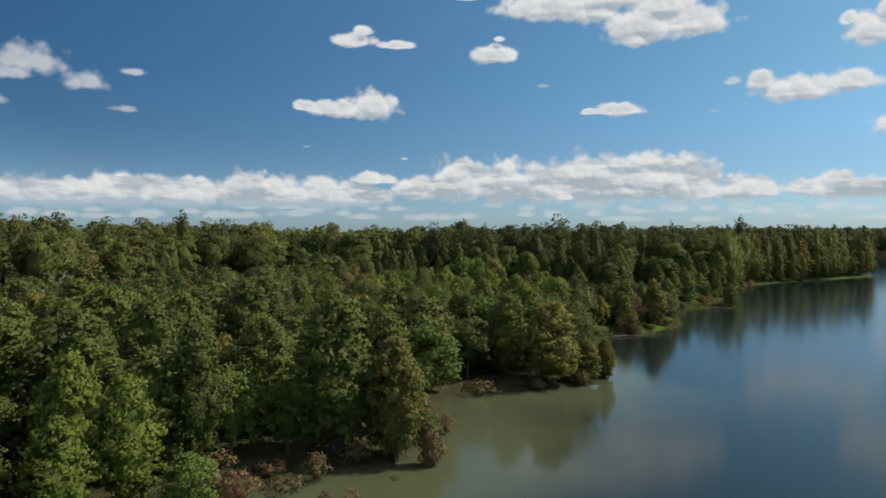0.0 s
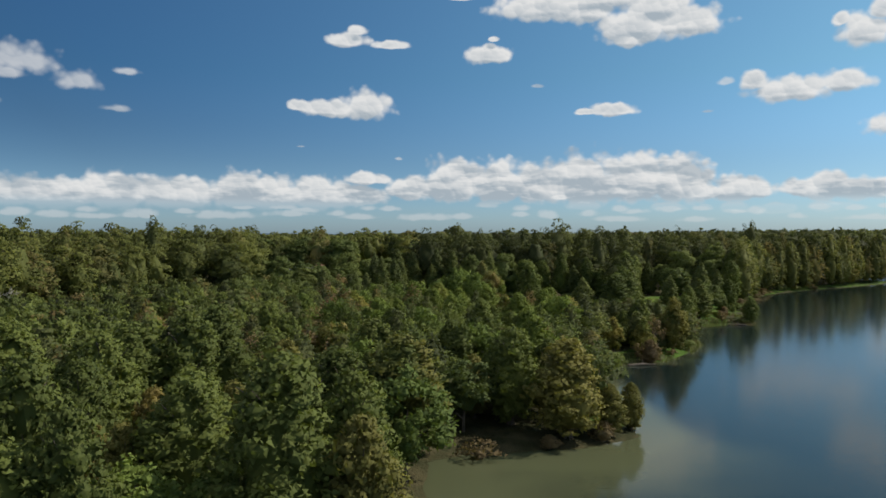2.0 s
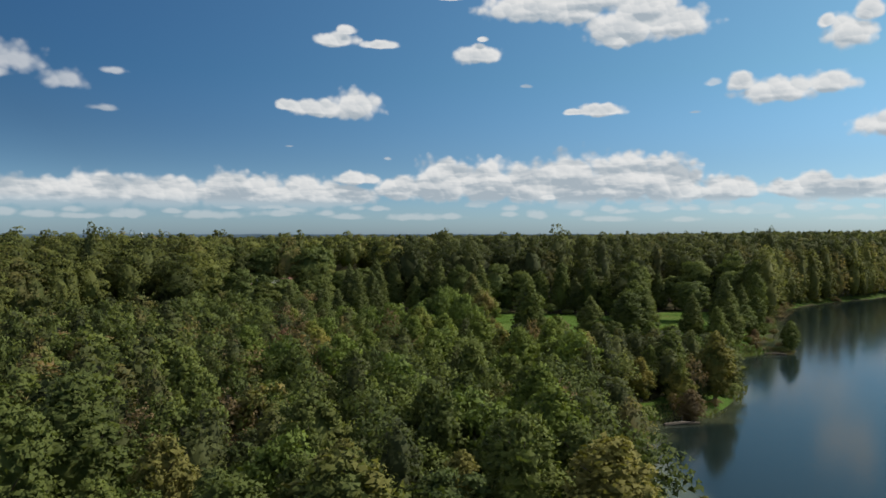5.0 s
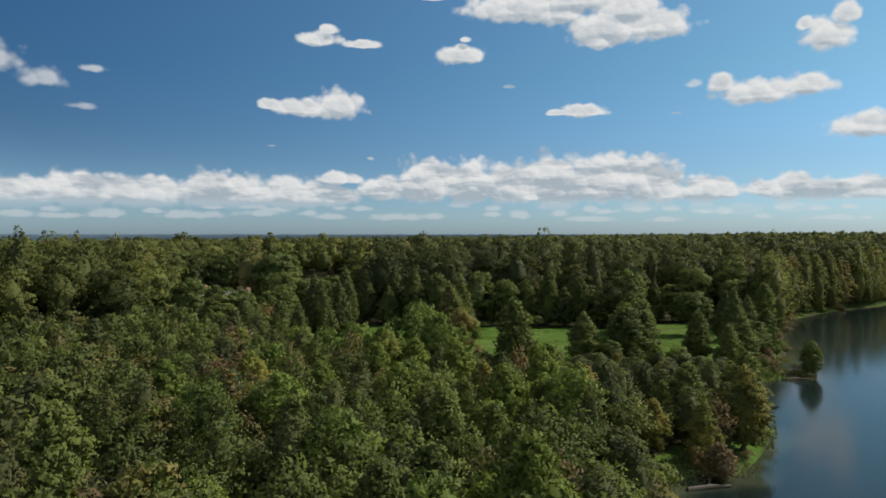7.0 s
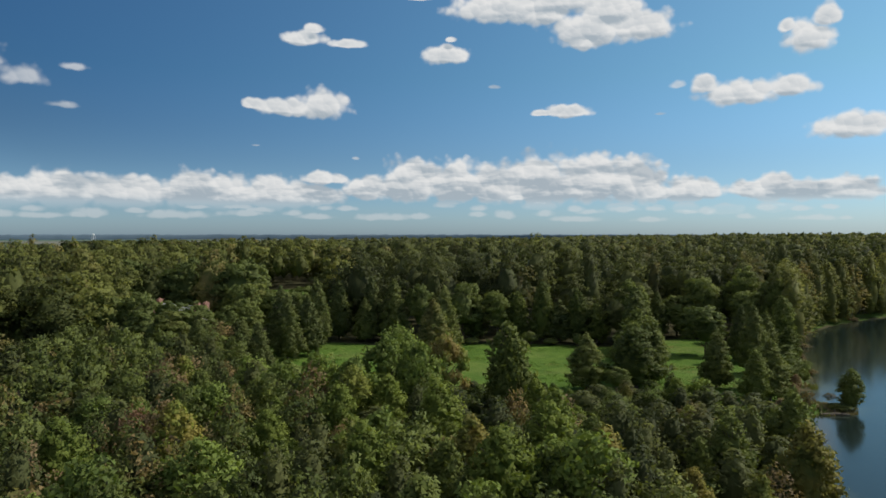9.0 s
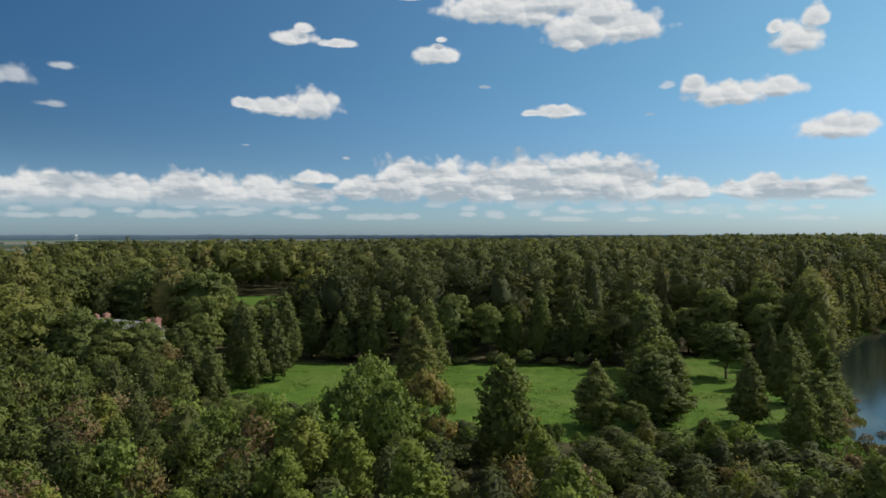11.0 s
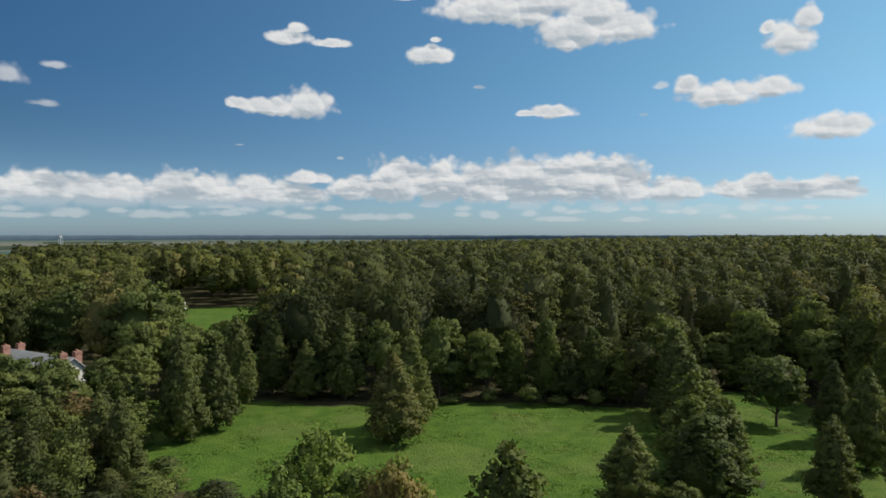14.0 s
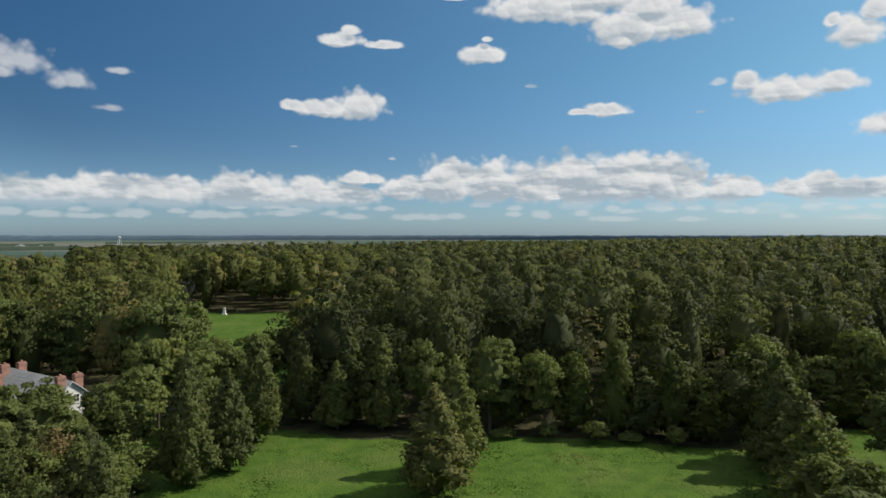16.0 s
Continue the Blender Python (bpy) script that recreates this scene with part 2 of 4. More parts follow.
LIME = leaf_material("lime_leaves", (0.075, 0.105, 0.022), (0.180, 0.215, 0.040), (0.24, 0.20, 0.05), 0.15)
BANK_LEAVES = leaf_material("bank_leaves", (0.070, 0.080, 0.026), (0.190, 0.192, 0.050), (0.22, 0.17, 0.05), 0.25, joined="trees", ruffle=0.22)
BARK = plain_material("bark", (0.06, 0.045, 0.032), (0.15, 0.12, 0.09), 1.2, 0.9, 0.6)
GREY_BARK = plain_material("bleached_bark", (0.26, 0.24, 0.20), (0.45, 0.42, 0.37), 1.2, 0.9, 0.5)


def ground_material():
    m, n, p = material("ground")
    pos = n.add("ShaderNodeNewGeometry").outputs["Position"]
    grass = n.add("ShaderNodeAttribute", attribute_name="grass").outputs["Fac"]
    field = n.add("ShaderNodeAttribute", attribute_name="field").outputs["Fac"]
    big, mid, small = n.noise(pos, 0.05, 3.0), n.noise(pos, 0.35, 4.0), n.noise(pos, 3.0, 4.0)
    floor = n.mix(n.ramp(mid, 0.3, 0.7), rgb(0.030, 0.034, 0.014), rgb(0.075, 0.065, 0.032))
    lush = n.mix(n.ramp(mid, 0.3, 0.7), rgb(0.052, 0.104, 0.014), rgb(0.084, 0.142, 0.020))
    lush = n.mix(n.math("MULTIPLY", n.ramp(big, 0.48, 0.62), n.ramp(small, 0.45, 0.6, 0.1, 0.7)), lush, rgb(0.15, 0.17, 0.05))
    lush = n.mix(n.math("MULTIPLY", n.ramp(small, 0.5, 0.75), 0.5), lush, rgb(0.045, 0.085, 0.018))
    edge = n.math("ADD", grass, n.math("MULTIPLY", n.math("SUBTRACT", mid, 0.5), 0.5))
    col = n.mix(n.ramp(edge, 0.4, 0.6), floor, lush)
    rows = n.add("ShaderNodeTexVoronoi")
    n.put(rows.inputs["Vector"], n.vec("MULTIPLY", pos, (0.0011, 0.0016, 0)))
    rows.inputs["Scale"].default_value = 1.0
    s = n.add("ShaderNodeSeparateColor")
    n.put(s.inputs[0], rows.outputs["Color"])
    # crop colours by field, dulled and blued to carry the distant haze
    hazed_crop = n.mix(n.ramp(s.outputs[0], 0.3, 0.7, smooth=False), rgb(0.14, 0.14, 0.11), rgb(0.06, 0.10, 0.08))
    col = n.mix(field, col, hazed_crop)
    n.put(p.inputs["Base Color"], col)
    p.inputs["Roughness"].default_value = 0.95
    p.inputs["Specular IOR Level"].default_value = 0.1
    bp = n.add("ShaderNodeBump")
    bp.inputs["Strength"].default_value, bp.inputs["Distance"].default_value = 0.8, 0.3
    n.put(bp.inputs["Height"], n.math("ADD", small, mid))
    n.tree.links.new(bp.outputs[0], p.inputs["Normal"])
    return m


def water_material():
    m, n, p = material("lake_water")
    pos = n.add("ShaderNodeNewGeometry").outputs["Position"]
    silt = n.add("ShaderNodeAttribute", attribute_name="silt").outputs["Fac"]
    cloudy = n.math("ADD", silt, n.math("MULTIPLY", n.math("SUBTRACT", n.noise(pos, 0.06, 4.0), 0.5), 0.5), clamp=True)
    n.put(p.inputs["Base Color"], n.mix(n.ramp(cloudy, 0.1, 0.8), rgb(0.010, 0.017, 0.015), rgb(0.080, 0.088, 0.046)))
    p.inputs["Roughness"].default_value = 0.12
    p.inputs["IOR"].default_value = 1.333
    p.inputs["Specular IOR Level"].default_value = 0.45
    ruffle = n.ramp(n.noise(pos, 0.035, 3.0), 0.45, 0.7, 0.25, 1.0)
    h = n.math("ADD", n.noise(n.vec("MULTIPLY", pos, (1.0, 0.6, 1)), 0.9, 3.0), n.math("MULTIPLY", n.noise(pos, 4.0, 2.0), 0.3))
    bp = n.add("ShaderNodeBump")
    bp.inputs["Distance"].default_value = 0.02
    n.put(bp.inputs["Strength"], n.math("MULTIPLY", ruffle, 0.5))
    n.put(bp.inputs["Height"], h)
    n.tree.links.new(bp.outputs[0], p.inputs["Normal"])
    return m


# ---- plan ----
SHORE = [(-60, -300), (-30, -60), (-24, 20), (-19, 46), (-14, 57), (-9, 60.5), (-4, 60.5), (-1.5, 64), (-0.5, 71), (-1.5, 80), (-1, 88), (4, 90.5), (15.5, 91),
         (22.5, 95), (24, 102), (22.6, 110), (22.8, 119), (25.5, 130), (29.5, 138.5), (34, 141.5), (40.5, 143), (47, 151), (52.5, 161), (54, 168), (57, 178), (61.5, 187.5), (69, 192.3), (77, 193.5), (79, 196),
         (74, 200), (75, 206), (82, 212), (90, 227), (98, 243), (106, 262), (115, 274), (135, 293), (155, 307)]
FAR_SHORE = [(177, 320), (200, 337), (212, 350), (206, 385), (225, 450), (300, 530), (345, 548), (500, 560), (800, 500), (900, 100), (800, -300)]
LAKE = SHORE + FAR_SHORE
CLEARING = [(-27, 250), (-20, 231), (-10, 219), (5, 203), (17, 207), (30, 205), (40, 199), (56, 196), (70, 201), (77, 214), (83, 226), (88, 250), (90, 266),
            (78, 267), (62, 256), (53, 258), (37, 262), (22, 264.5), (2, 262), (-10, 268), (-17, 267.5)]
LAWN = [(-57, 268), (-54, 246), (-30, 240), (-16, 246), (-24, 262), (-34, 275), (-54, 276)]
GLADE = [(-90, 438), (-34, 438), (-20, 350), (-19, 310), (-34, 310), (-50, 350), (-68, 395)]
BANKS = [[(38, 139), (45, 147), (50, 156), (44, 158), (37, 148)], [(56, 170), (66, 186), (77, 193), (73, 205), (64, 200), (56, 186)]]
HOUSE_AT = (-47.2, 261.6)


def inside(px, py, poly):
    """Signed distance to a closed outline, positive inside."""
    best = np.full(px.shape, 1e9)
    odd = np.zeros(px.shape, bool)
    for (ax, ay), (bx, by) in zip(poly, poly[1:] + poly[:1]):
        ex, ey = bx - ax, by - ay
        k = np.clip(((px - ax) * ex + (py - ay) * ey) / (ex * ex + ey * ey), 0, 1)
        best = np.minimum(best, np.hypot(px - ax - k * ex, py - ay - k * ey))
        if ay != by:
            odd ^= ((ay > py) != (by > py)) & (px < ex * (py - ay) / (by - ay) + ax)
    return np.where(odd, best, -best)


def waves(x, y):
    return np.sin(x * 0.11 + 1.3 * np.sin(y * 0.07)) * np.sin(y * 0.13 + np.sin(x * 0.05)) * 0.2


def land(x, y):
    """Height of the ground."""
    x, y = np.asarray(x, float), np.asarray(y, float)
    d = -inside(x, y, LAKE) + np.sin(x * 0.9 + y * 0.3) * np.sin(y * 0.8) * 0.5 + np.sin(x * 0.33 - y * 0.21) * 0.6
    return np.clip(d * 0.2, -1.6, 0.75) + np.where(d > 3, waves(x, y) * np.clip((d - 3) / 6, 0, 1), 0)


def mesh_object(name, verts, faces, mat, parent=None):
    """A mesh object from arrays; faces is an array of three or four columns."""
    me = bpy.data.meshes.new(name)
    verts, faces = np.asarray(verts, np.float32), np.asarray(faces, np.int32)
    k = faces.shape[1]
    me.vertices.add(len(verts))
    me.vertices.foreach_set("co", verts.ravel())
    me.loops.add(faces.size)
    me.loops.foreach_set("vertex_index", faces.ravel())
    me.polygons.add(len(faces))
    me.polygons.foreach_set("loop_start", np.arange(len(faces), dtype=np.int32) * k)
    me.update(calc_edges=True)
    me.materials.append(mat)
    ob = new(name, me)
    ob.parent = parent
    return ob


def sheet(name, xs, ys, height, mat):
    gx, gy = np.meshgrid(xs, ys)
    v = np.stack([gx.ravel(), gy.ravel(), height(gx.ravel(), gy.ravel())], 1)
    i = np.arange(len(xs) * len(ys)).reshape(len(ys), len(xs))
    f = np.stack([i[:-1, :-1].ravel(), i[:-1, 1:].ravel(), i[1:, 1:].ravel(), i[1:, :-1].ravel()], 1)
    ob = mesh_object(name, v, f, mat)
    ob.data.polygons.foreach_set("use_smooth", np.ones(len(f), bool))
    return ob, v


def attribute(ob, name, values):
    ob.data.attributes.new(name, "FLOAT", "POINT").data.foreach_set("value", np.asarray(values, np.float32))


xs = np.concatenate([[-5000, -3500, -2200, -1400, -900, -600, -420], np.arange(-300, 420, 3.0), [480, 600, 900, 1400, 2200, 3500, 5000]])
ys = np.concatenate([[-3000, -1200, -500, -250, -120], np.arange(-60, 620, 3.0), [680, 800, 1000, 1400, 1900, 2500, 3200, 4000, 5000]])
ground, gv = sheet("ground", xs, ys, land, ground_material())
tagged(ground, "forest floor, grass clearings and far fields", "ground", kind="structure")
lush = np.full(len(gv), -1e9)
for poly in [CLEARING, LAWN, GLADE, *BANKS]:
    lush = np.maximum(lush, inside(gv[:, 0], gv[:, 1], poly) + (7 if poly is GLADE else 0))
wet = -inside(gv[:, 0], gv[:, 1], LAKE)
lush = np.maximum(lush, np.where((gv[:, 0] < 13 - 0.5 * (gv[:, 1] - 152)) & (gv[:, 1] > 520), 0.6, -1e9))
attribute(ground, "grass", np.maximum(np.clip(lush / 4 + 0.5, 0, 1), np.where((wet > -0.5) & (wet < 8) & (gv[:, 1] > 98) & (gv[:, 1] < 360), 0.55, 0)))
attribute(ground, "field", np.clip((gv[:, 1] - 1000) / 100, 0, 1))

wx = np.concatenate([np.arange(-70, 260, 4.0), [300, 400, 600, 1000]])
wy = np.concatenate([[-320, -200, -100], np.arange(-40, 420, 4.0), [480, 600]])
water, wv = sheet("water", wx, wy, lambda x, y: np.zeros_like(x), water_material())
tagged(water, "calm murky lake water reflecting clouds and trees", "water", kind="structure")
deep = inside(wv[:, 0], wv[:, 1], LAKE)
attribute(water, "silt", np.clip(1.05 - deep / 22 - np.clip((wv[:, 1] - 80) / 40, 0, 0.9) * (deep > 4) - np.clip((wv[:, 1] - 120) / 40, 0, 0.6), 0, 1))


# ---- buildings and small works ----
def part(name, bm, mat, parent=None, label=""):
    me = bpy.data.meshes.new(name)
    bm.to_mesh(me)
    bm.free()
    me.materials.append(mat)
    ob = new(name, me)
    ob.parent = parent
    return tagged(ob, label) if label else ob


def box(bm, x0, y0, z0, x1, y1, z1):
    v = bmesh.ops.create_cube(bm, size=1.0)["verts"]
    bmesh.ops.scale(bm, vec=(x1 - x0, y1 - y0, z1 - z0), verts=v)
    bmesh.ops.translate(bm, vec=((x0 + x1) / 2, (y0 + y1) / 2, (z0 + z1) / 2), verts=v)
    return v


def boxes(*rows):
    bm = bmesh.new()
    for r in rows:
        box(bm, *r)
    return bm


def prism(points, y0, y1):
    """A solid with an outline in x and z, from y0 to y1."""
    bm = bmesh.new()
    a = [bm.verts.new((x, y0, z)) for x, z in points]
    b = [bm.verts.new((x, y1, z)) for x, z in points]
    bm.faces.new(a)
    bm.faces.new(b[::-1])
    for i in range(len(a)):
        bm.faces.new((a[i - 1], b[i - 1], b[i], a[i]))
    bmesh.ops.recalc_face_normals(bm, faces=bm.faces)
    return bm


WHITE = plain_material("white_boards", (0.62, 0.61, 0.57), (0.80, 0.79, 0.76), 0.8, 0.6, 0.15)
SLATE = plain_material("grey_roofing", (0.32, 0.32, 0.32), (0.45, 0.45, 0.44), 0.6, 0.7, 0.3)
BRICK = plain_material("chimney_brick", (0.24, 0.12, 0.09), (0.38, 0.21, 0.16), 1.5, 0.9, 0.4)
PANE = plain_material("window_glass", (0.02, 0.025, 0.03), (0.04, 0.045, 0.05), 0.4, 0.08, 0.0)
STEEL = plain_material("painted_steel", (0.55, 0.57, 0.60), (0.72, 0.73, 0.75), 0.2, 0.5, 0.0)
TIMBER = plain_material("weathered_timber", (0.13, 0.10, 0.075), (0.26, 0.22, 0.17), 1.0, 0.9, 0.4)


def chimney(parent, x, y, z0, z1):
    c = part("chimney", boxes((x - 0.45, y - 0.6, z0, x + 0.45, y + 0.6, z1 - 0.45), (x - 0.52, y - 0.67, z1 - 0.45, x + 0.52, y + 0.67, z1 - 0.25), (x - 0.45, y - 0.6, z1 - 0.25, x + 0.45, y + 0.6, z1)), BRICK, parent, "red brick chimney stack with a corbelled top")
    part("chimney_pot", boxes((x - 0.16, y - 0.16, z1, x + 0.16, y + 0.16, z1 + 0.28)), BRICK, c)


def window(parent, x, y, z, w, h, along_x):
    """A sash window with frame, bars and sill, on a wall that faces -y or, not along_x, +x."""
    def at(a0, b0, a1, b1, d0, d1):
        return (x + a0, y - d1, z + b0, x + a1, y - d0, z + b1) if along_x else (x + d0, y + a0, z + b0, x + d1, y + a1, z + b1)
    f = part("window", boxes(at(-w / 2 - 0.1, -0.1, -w / 2, h + 0.1, 0, 0.07), at(w / 2, -0.1, w / 2 + 0.1, h + 0.1, 0, 0.07), at(-w / 2, h, w / 2, h + 0.1, 0, 0.07),
                             at(-w / 2, -0.1, w / 2, 0, 0, 0.07), at(-w / 2, h * 0.48, w / 2, h * 0.53, 0, 0.05), at(-0.02, 0, 0.02, h, 0, 0.04)), WHITE, parent)
    part("pane", boxes(at(-w / 2, 0, w / 2, h, 0.004, 0.02)), PANE, f)
    part("sill", boxes(at(-w / 2 - 0.15, -0.17, w / 2 + 0.15, -0.1, 0, 0.14)), WHITE, f)


def house():
    h = tagged(new("house"), "old white two-storey house with grey roof and brick chimneys among trees", "house")
    z0, eave, ridge = -0.3, 6.9, 10.3
    part("wall", prism([(-4.2, z0), (4.2, z0), (4.2, eave), (0, ridge - 0.15), (-4.2, eave)], -9.2, 9.2), WHITE, h).rotation_euler = (0, 0, radians(90))
    for side in (-1, 1):
        r = part("roof", prism([(0, ridge), (side * 4.7, eave - 0.42), (side * 4.7, eave - 0.24), (0, ridge + 0.2)], -9.6, 9.6), SLATE, h)
        r.rotation_euler = (0, 0, radians(90))
        for k in range(9):
            q = (k + 1) / 10
            c = part("roof_course", boxes((-9.62, -0.03, -0.01, 9.62, 0.03, 0.015)), SLATE, r)
            c.matrix_basis = Matrix.Translation((side * 4.7 * q, 0, ridge + 0.205 - (ridge - eave + 0.44) * q)) @ Matrix.Rotation(radians(90), 4, "Z")
    for x in (-8.5, 8.5):
        for y in (-1.3, 1.3):
            chimney(h, x, y, eave, 11.3)
    for z in (0.9, 4.0):
        for x in (-7.4, -5.5, 2.4, 4.9, 7.4):
            window(h, x, -4.2, z, 1.0, 1.7, True)
        for y in (-2.4, 2.4):
            window(h, 9.2, y, z, 1.0, 1.7, False)
    for y in (-0.7, 0.7):
        window(h, 9.2, y, 7.3, 0.7, 1.1, False)
    # wing towards the lake
    part("wing_wall", prism([(-4.4, z0), (1.0, z0), (1.0, 6.0), (-1.7, 8.2), (-4.4, 6.0)], -8.4, -4.2), WHITE, h)
    for side in (-1, 1):
        part("wing_roof", prism([(-1.7, 8.3), (-1.7 + side * 3.1, 5.75), (-1.7 + side * 3.1, 5.92), (-1.7, 8.5)], -8.8, -2.6), SLATE, h)
    chimney(h, -1.7, -5.2, 6.0, 11.0)
    window(h, -1.7, -8.4, 3.4, 0.9, 1.5, True)
    window(h, -1.7, -8.4, 0.8, 0.9, 1.5, True)
    h.matrix_basis = pose(HOUSE_AT[0], HOUSE_AT[1], float(land(*HOUSE_AT)), 0, 0, -35)


def barn(x, y, w, d, h):
    b = tagged(new("barn"), "small white farm barn far across the fields", "barn", "farm buildings")
    part("wall", prism([(-w / 2, -0.5), (w / 2, -0.5), (w / 2, h), (0, h * 1.5), (-w / 2, h)], -d / 2, d / 2), WHITE, b)
    for side in (-1, 1):
        part("roof", prism([(0, h * 1.5 + 0.1), (side * (w / 2 + 0.6), h - 0.2), (side * (w / 2 + 0.6), h + 0.1), (0, h * 1.5 + 0.4)], -d / 2 - 0.5, d / 2 + 0.5), SLATE, b)
    part("door", boxes((-w / 6, -d / 2 - 0.1, 0, w / 6, -d / 2 - 0.01, h * 0.8)), TIMBER, b)
    b.matrix_basis = pose(x, y, float(land(x, y)), 0, 0, 25)


def water_tower(x, y, top):
    t = tagged(new("water_tower"), "white water tower on thin legs beyond the wood", "water tower")
    bm = bmesh.new()
    bmesh.ops.create_uvsphere(bm, u_segments=14, v_segments=8, radius=2.6)
    bmesh.ops.scale(bm, vec=(1, 1, 0.7), verts=bm.verts)
    bmesh.ops.translate(bm, vec=(0, 0, top - 2.8), verts=bm.verts)
    part("tank", bm, WHITE, t)
    for k in range(4):
        a = k * math.pi / 2 + 0.6
        me = np.array(cone((math.cos(a) * 4.5, math.sin(a) * 4.5, -0.5), (math.cos(a) * 3, math.sin(a) * 3, top - 3), 0.35, 0.3, 6))
        soup("leg", me, STEEL, t)
    soup("riser", np.array(cone((0, 0, -0.5), (0, 0, top - 5), 0.6, 0.6, 8)), STEEL, t)
    t.matrix_basis = pose(x, y, float(land(x, y)))


def dock(x, y):
    d = tagged(new("dock"), "low timber dock on the far lake shore", "dock")
    for k in range(12):
        part("board", boxes((-9 + k * 1.5, -1.2, 0.9, -7.6 + k * 1.5, 1.2, 1.02)), TIMBER, d)
    for k in range(4):
        part("rail", boxes((-9 + k * 4.5, 1.0, 1.9, -4.6 + k * 4.5, 1.1, 2.05)), WHITE, d)
    for k in range(5):
        for side in (-1.1, 1.1):
            part("post", boxes((-9.1 + k * 4.5, side - 0.12, -1.5, -8.86 + k * 4.5, side + 0.12, 2.0 if side > 0 else 1.0)), TIMBER, d)
    d.matrix_basis = pose(x, y, 0, 0, 0, 5)


def fallen_log(x, y, length, turn):
    o = tagged(new("fallen_log"), "dark fallen log lying in the shallow water", "log")
    soup("trunk", np.array(cone((0, 0, 0), (length * 0.55, 0.1, 0.12), 0.28, 0.24, 8) + cone((length * 0.55, 0.1, 0.12), (length, -0.1, 0.05), 0.24, 0.12, 8)), BARK, o)
    soup("branch", np.array(cone((length * 0.5, 0, 0.1), (length * 0.62, 0.9, 0.9), 0.09, 0.03, 5) + cone((length * 0.7, 0, 0.1), (length * 0.8, -0.8, 0.7), 0.08, 0.03, 5)), BARK, o)
    o.matrix_basis = pose(x, y, 0.08, 0, 0, turn)


def dead_tree(x, y, height, seed):
    g = np.random.default_rng(seed)
    t = tagged(new("dead_tree"), "bare bleached dead tree without leaves", "tree", "dead trees by the glade")
    out, twigs = [], []

    def grow(p, d, length, w, level):
        q = p + d * length
        (out if level < 2 else twigs).extend(cone(p, q, w, w * 0.62, 6 if level < 2 else 4))
        if level < 4:
            for _ in range(3 if level else 5):
                e = d + g.normal(size=3) * 0.55 + (0, 0, 0.15)
                grow(p + d * length * g.uniform(0.6, 1.0), e / np.linalg.norm(e), length * g.uniform(0.5, 0.72), w * 0.55, level + 1)

    grow(np.array((0, 0, -0.5)), np.array((0.05, 0, 1.0)), height * 0.45, height * 0.022, 0)
    soup("trunk", np.array(out), GREY_BARK, t)
    soup("twigs", np.array(twigs), GREY_BARK, t)
    t.matrix_basis = pose(x, y, float(land(x, y)))


def marker(x, y):
    m = tagged(new("garden_pillar"), "small white pillar at the edge of the glade", "pillar")
    part("base", boxes((-0.9, -0.9, -0.3, 0.9, 0.9, 0.5)), WHITE, m)
    part("shaft", prism([(-0.6, 0.5), (0.6, 0.5), (0.3, 2.6), (-0.3, 2.6)], -0.45, 0.45), WHITE, m)
    part("cap", boxes((-0.5, -0.6, 2.6, 0.5, 0.6, 2.85)), WHITE, m)
    m.matrix_basis = pose(x, y, float(land(x, y)))


# ---- trees ----
def ball(fine):
    """The triangles of a unit icosphere: 20, or 80 when finer."""
    bm = bmesh.new()
    bmesh.ops.create_icosphere(bm, subdivisions=fine, radius=1.0)
    t = np.array([[v.co[:] for v in f.verts] for f in bm.faces])
    bm.free()
    return t


BALL, FINE_BALL = ball(1), ball(2)


def tris_on(rng, centre, radii, count, size, loose):
    """Leaf sprays, one small triangle each, lying over a rounded bough."""
    d = rng.normal(size=(count, 3))
    d /= np.linalg.norm(d, axis=1)[:, None]
    d[:, 2] = np.where(d[:, 2] < -0.45, -d[:, 2], d[:, 2])
    p = np.asarray(centre) + d * np.asarray(radii) * rng.uniform(0.88 - 0.7 * loose, 1.04 + loose, (count, 1))
    nrm = d + rng.normal(size=(count, 3)) * (0.2 + 2 * loose)
    nrm /= np.linalg.norm(nrm, axis=1)[:, None]
    a = np.cross(nrm, rng.normal(size=(count, 3)))
    a /= np.linalg.norm(a, axis=1)[:, None]
    b = np.cross(nrm, a)
    s = size * rng.uniform(0.55, 1.35, (count, 1))
    return np.stack([p - a * s * 0.5 - b * s * 0.3, p + a * s * 0.5 - b * s * 0.25, p + b * s * rng.uniform(0.5, 1.0, (count, 1))], 1), np.repeat(d[:, None, :], 3, axis=1)


def heart(rng, centre, radii, scale, shape):
    """The close-grown middle of a bough or a crown, which lets no light through."""
    t = shape @ np.linalg.qr(rng.normal(size=(3, 3)))[0]
    lump = 1 + 0.16 * np.sin(t @ rng.normal(size=3) * 3.0 + rng.uniform(0, 6)) + 0.10 * np.sin(t @ rng.normal(size=3) * 6.0)
    return np.asarray(centre) + t * lump[..., None] * np.asarray(radii) * scale, t


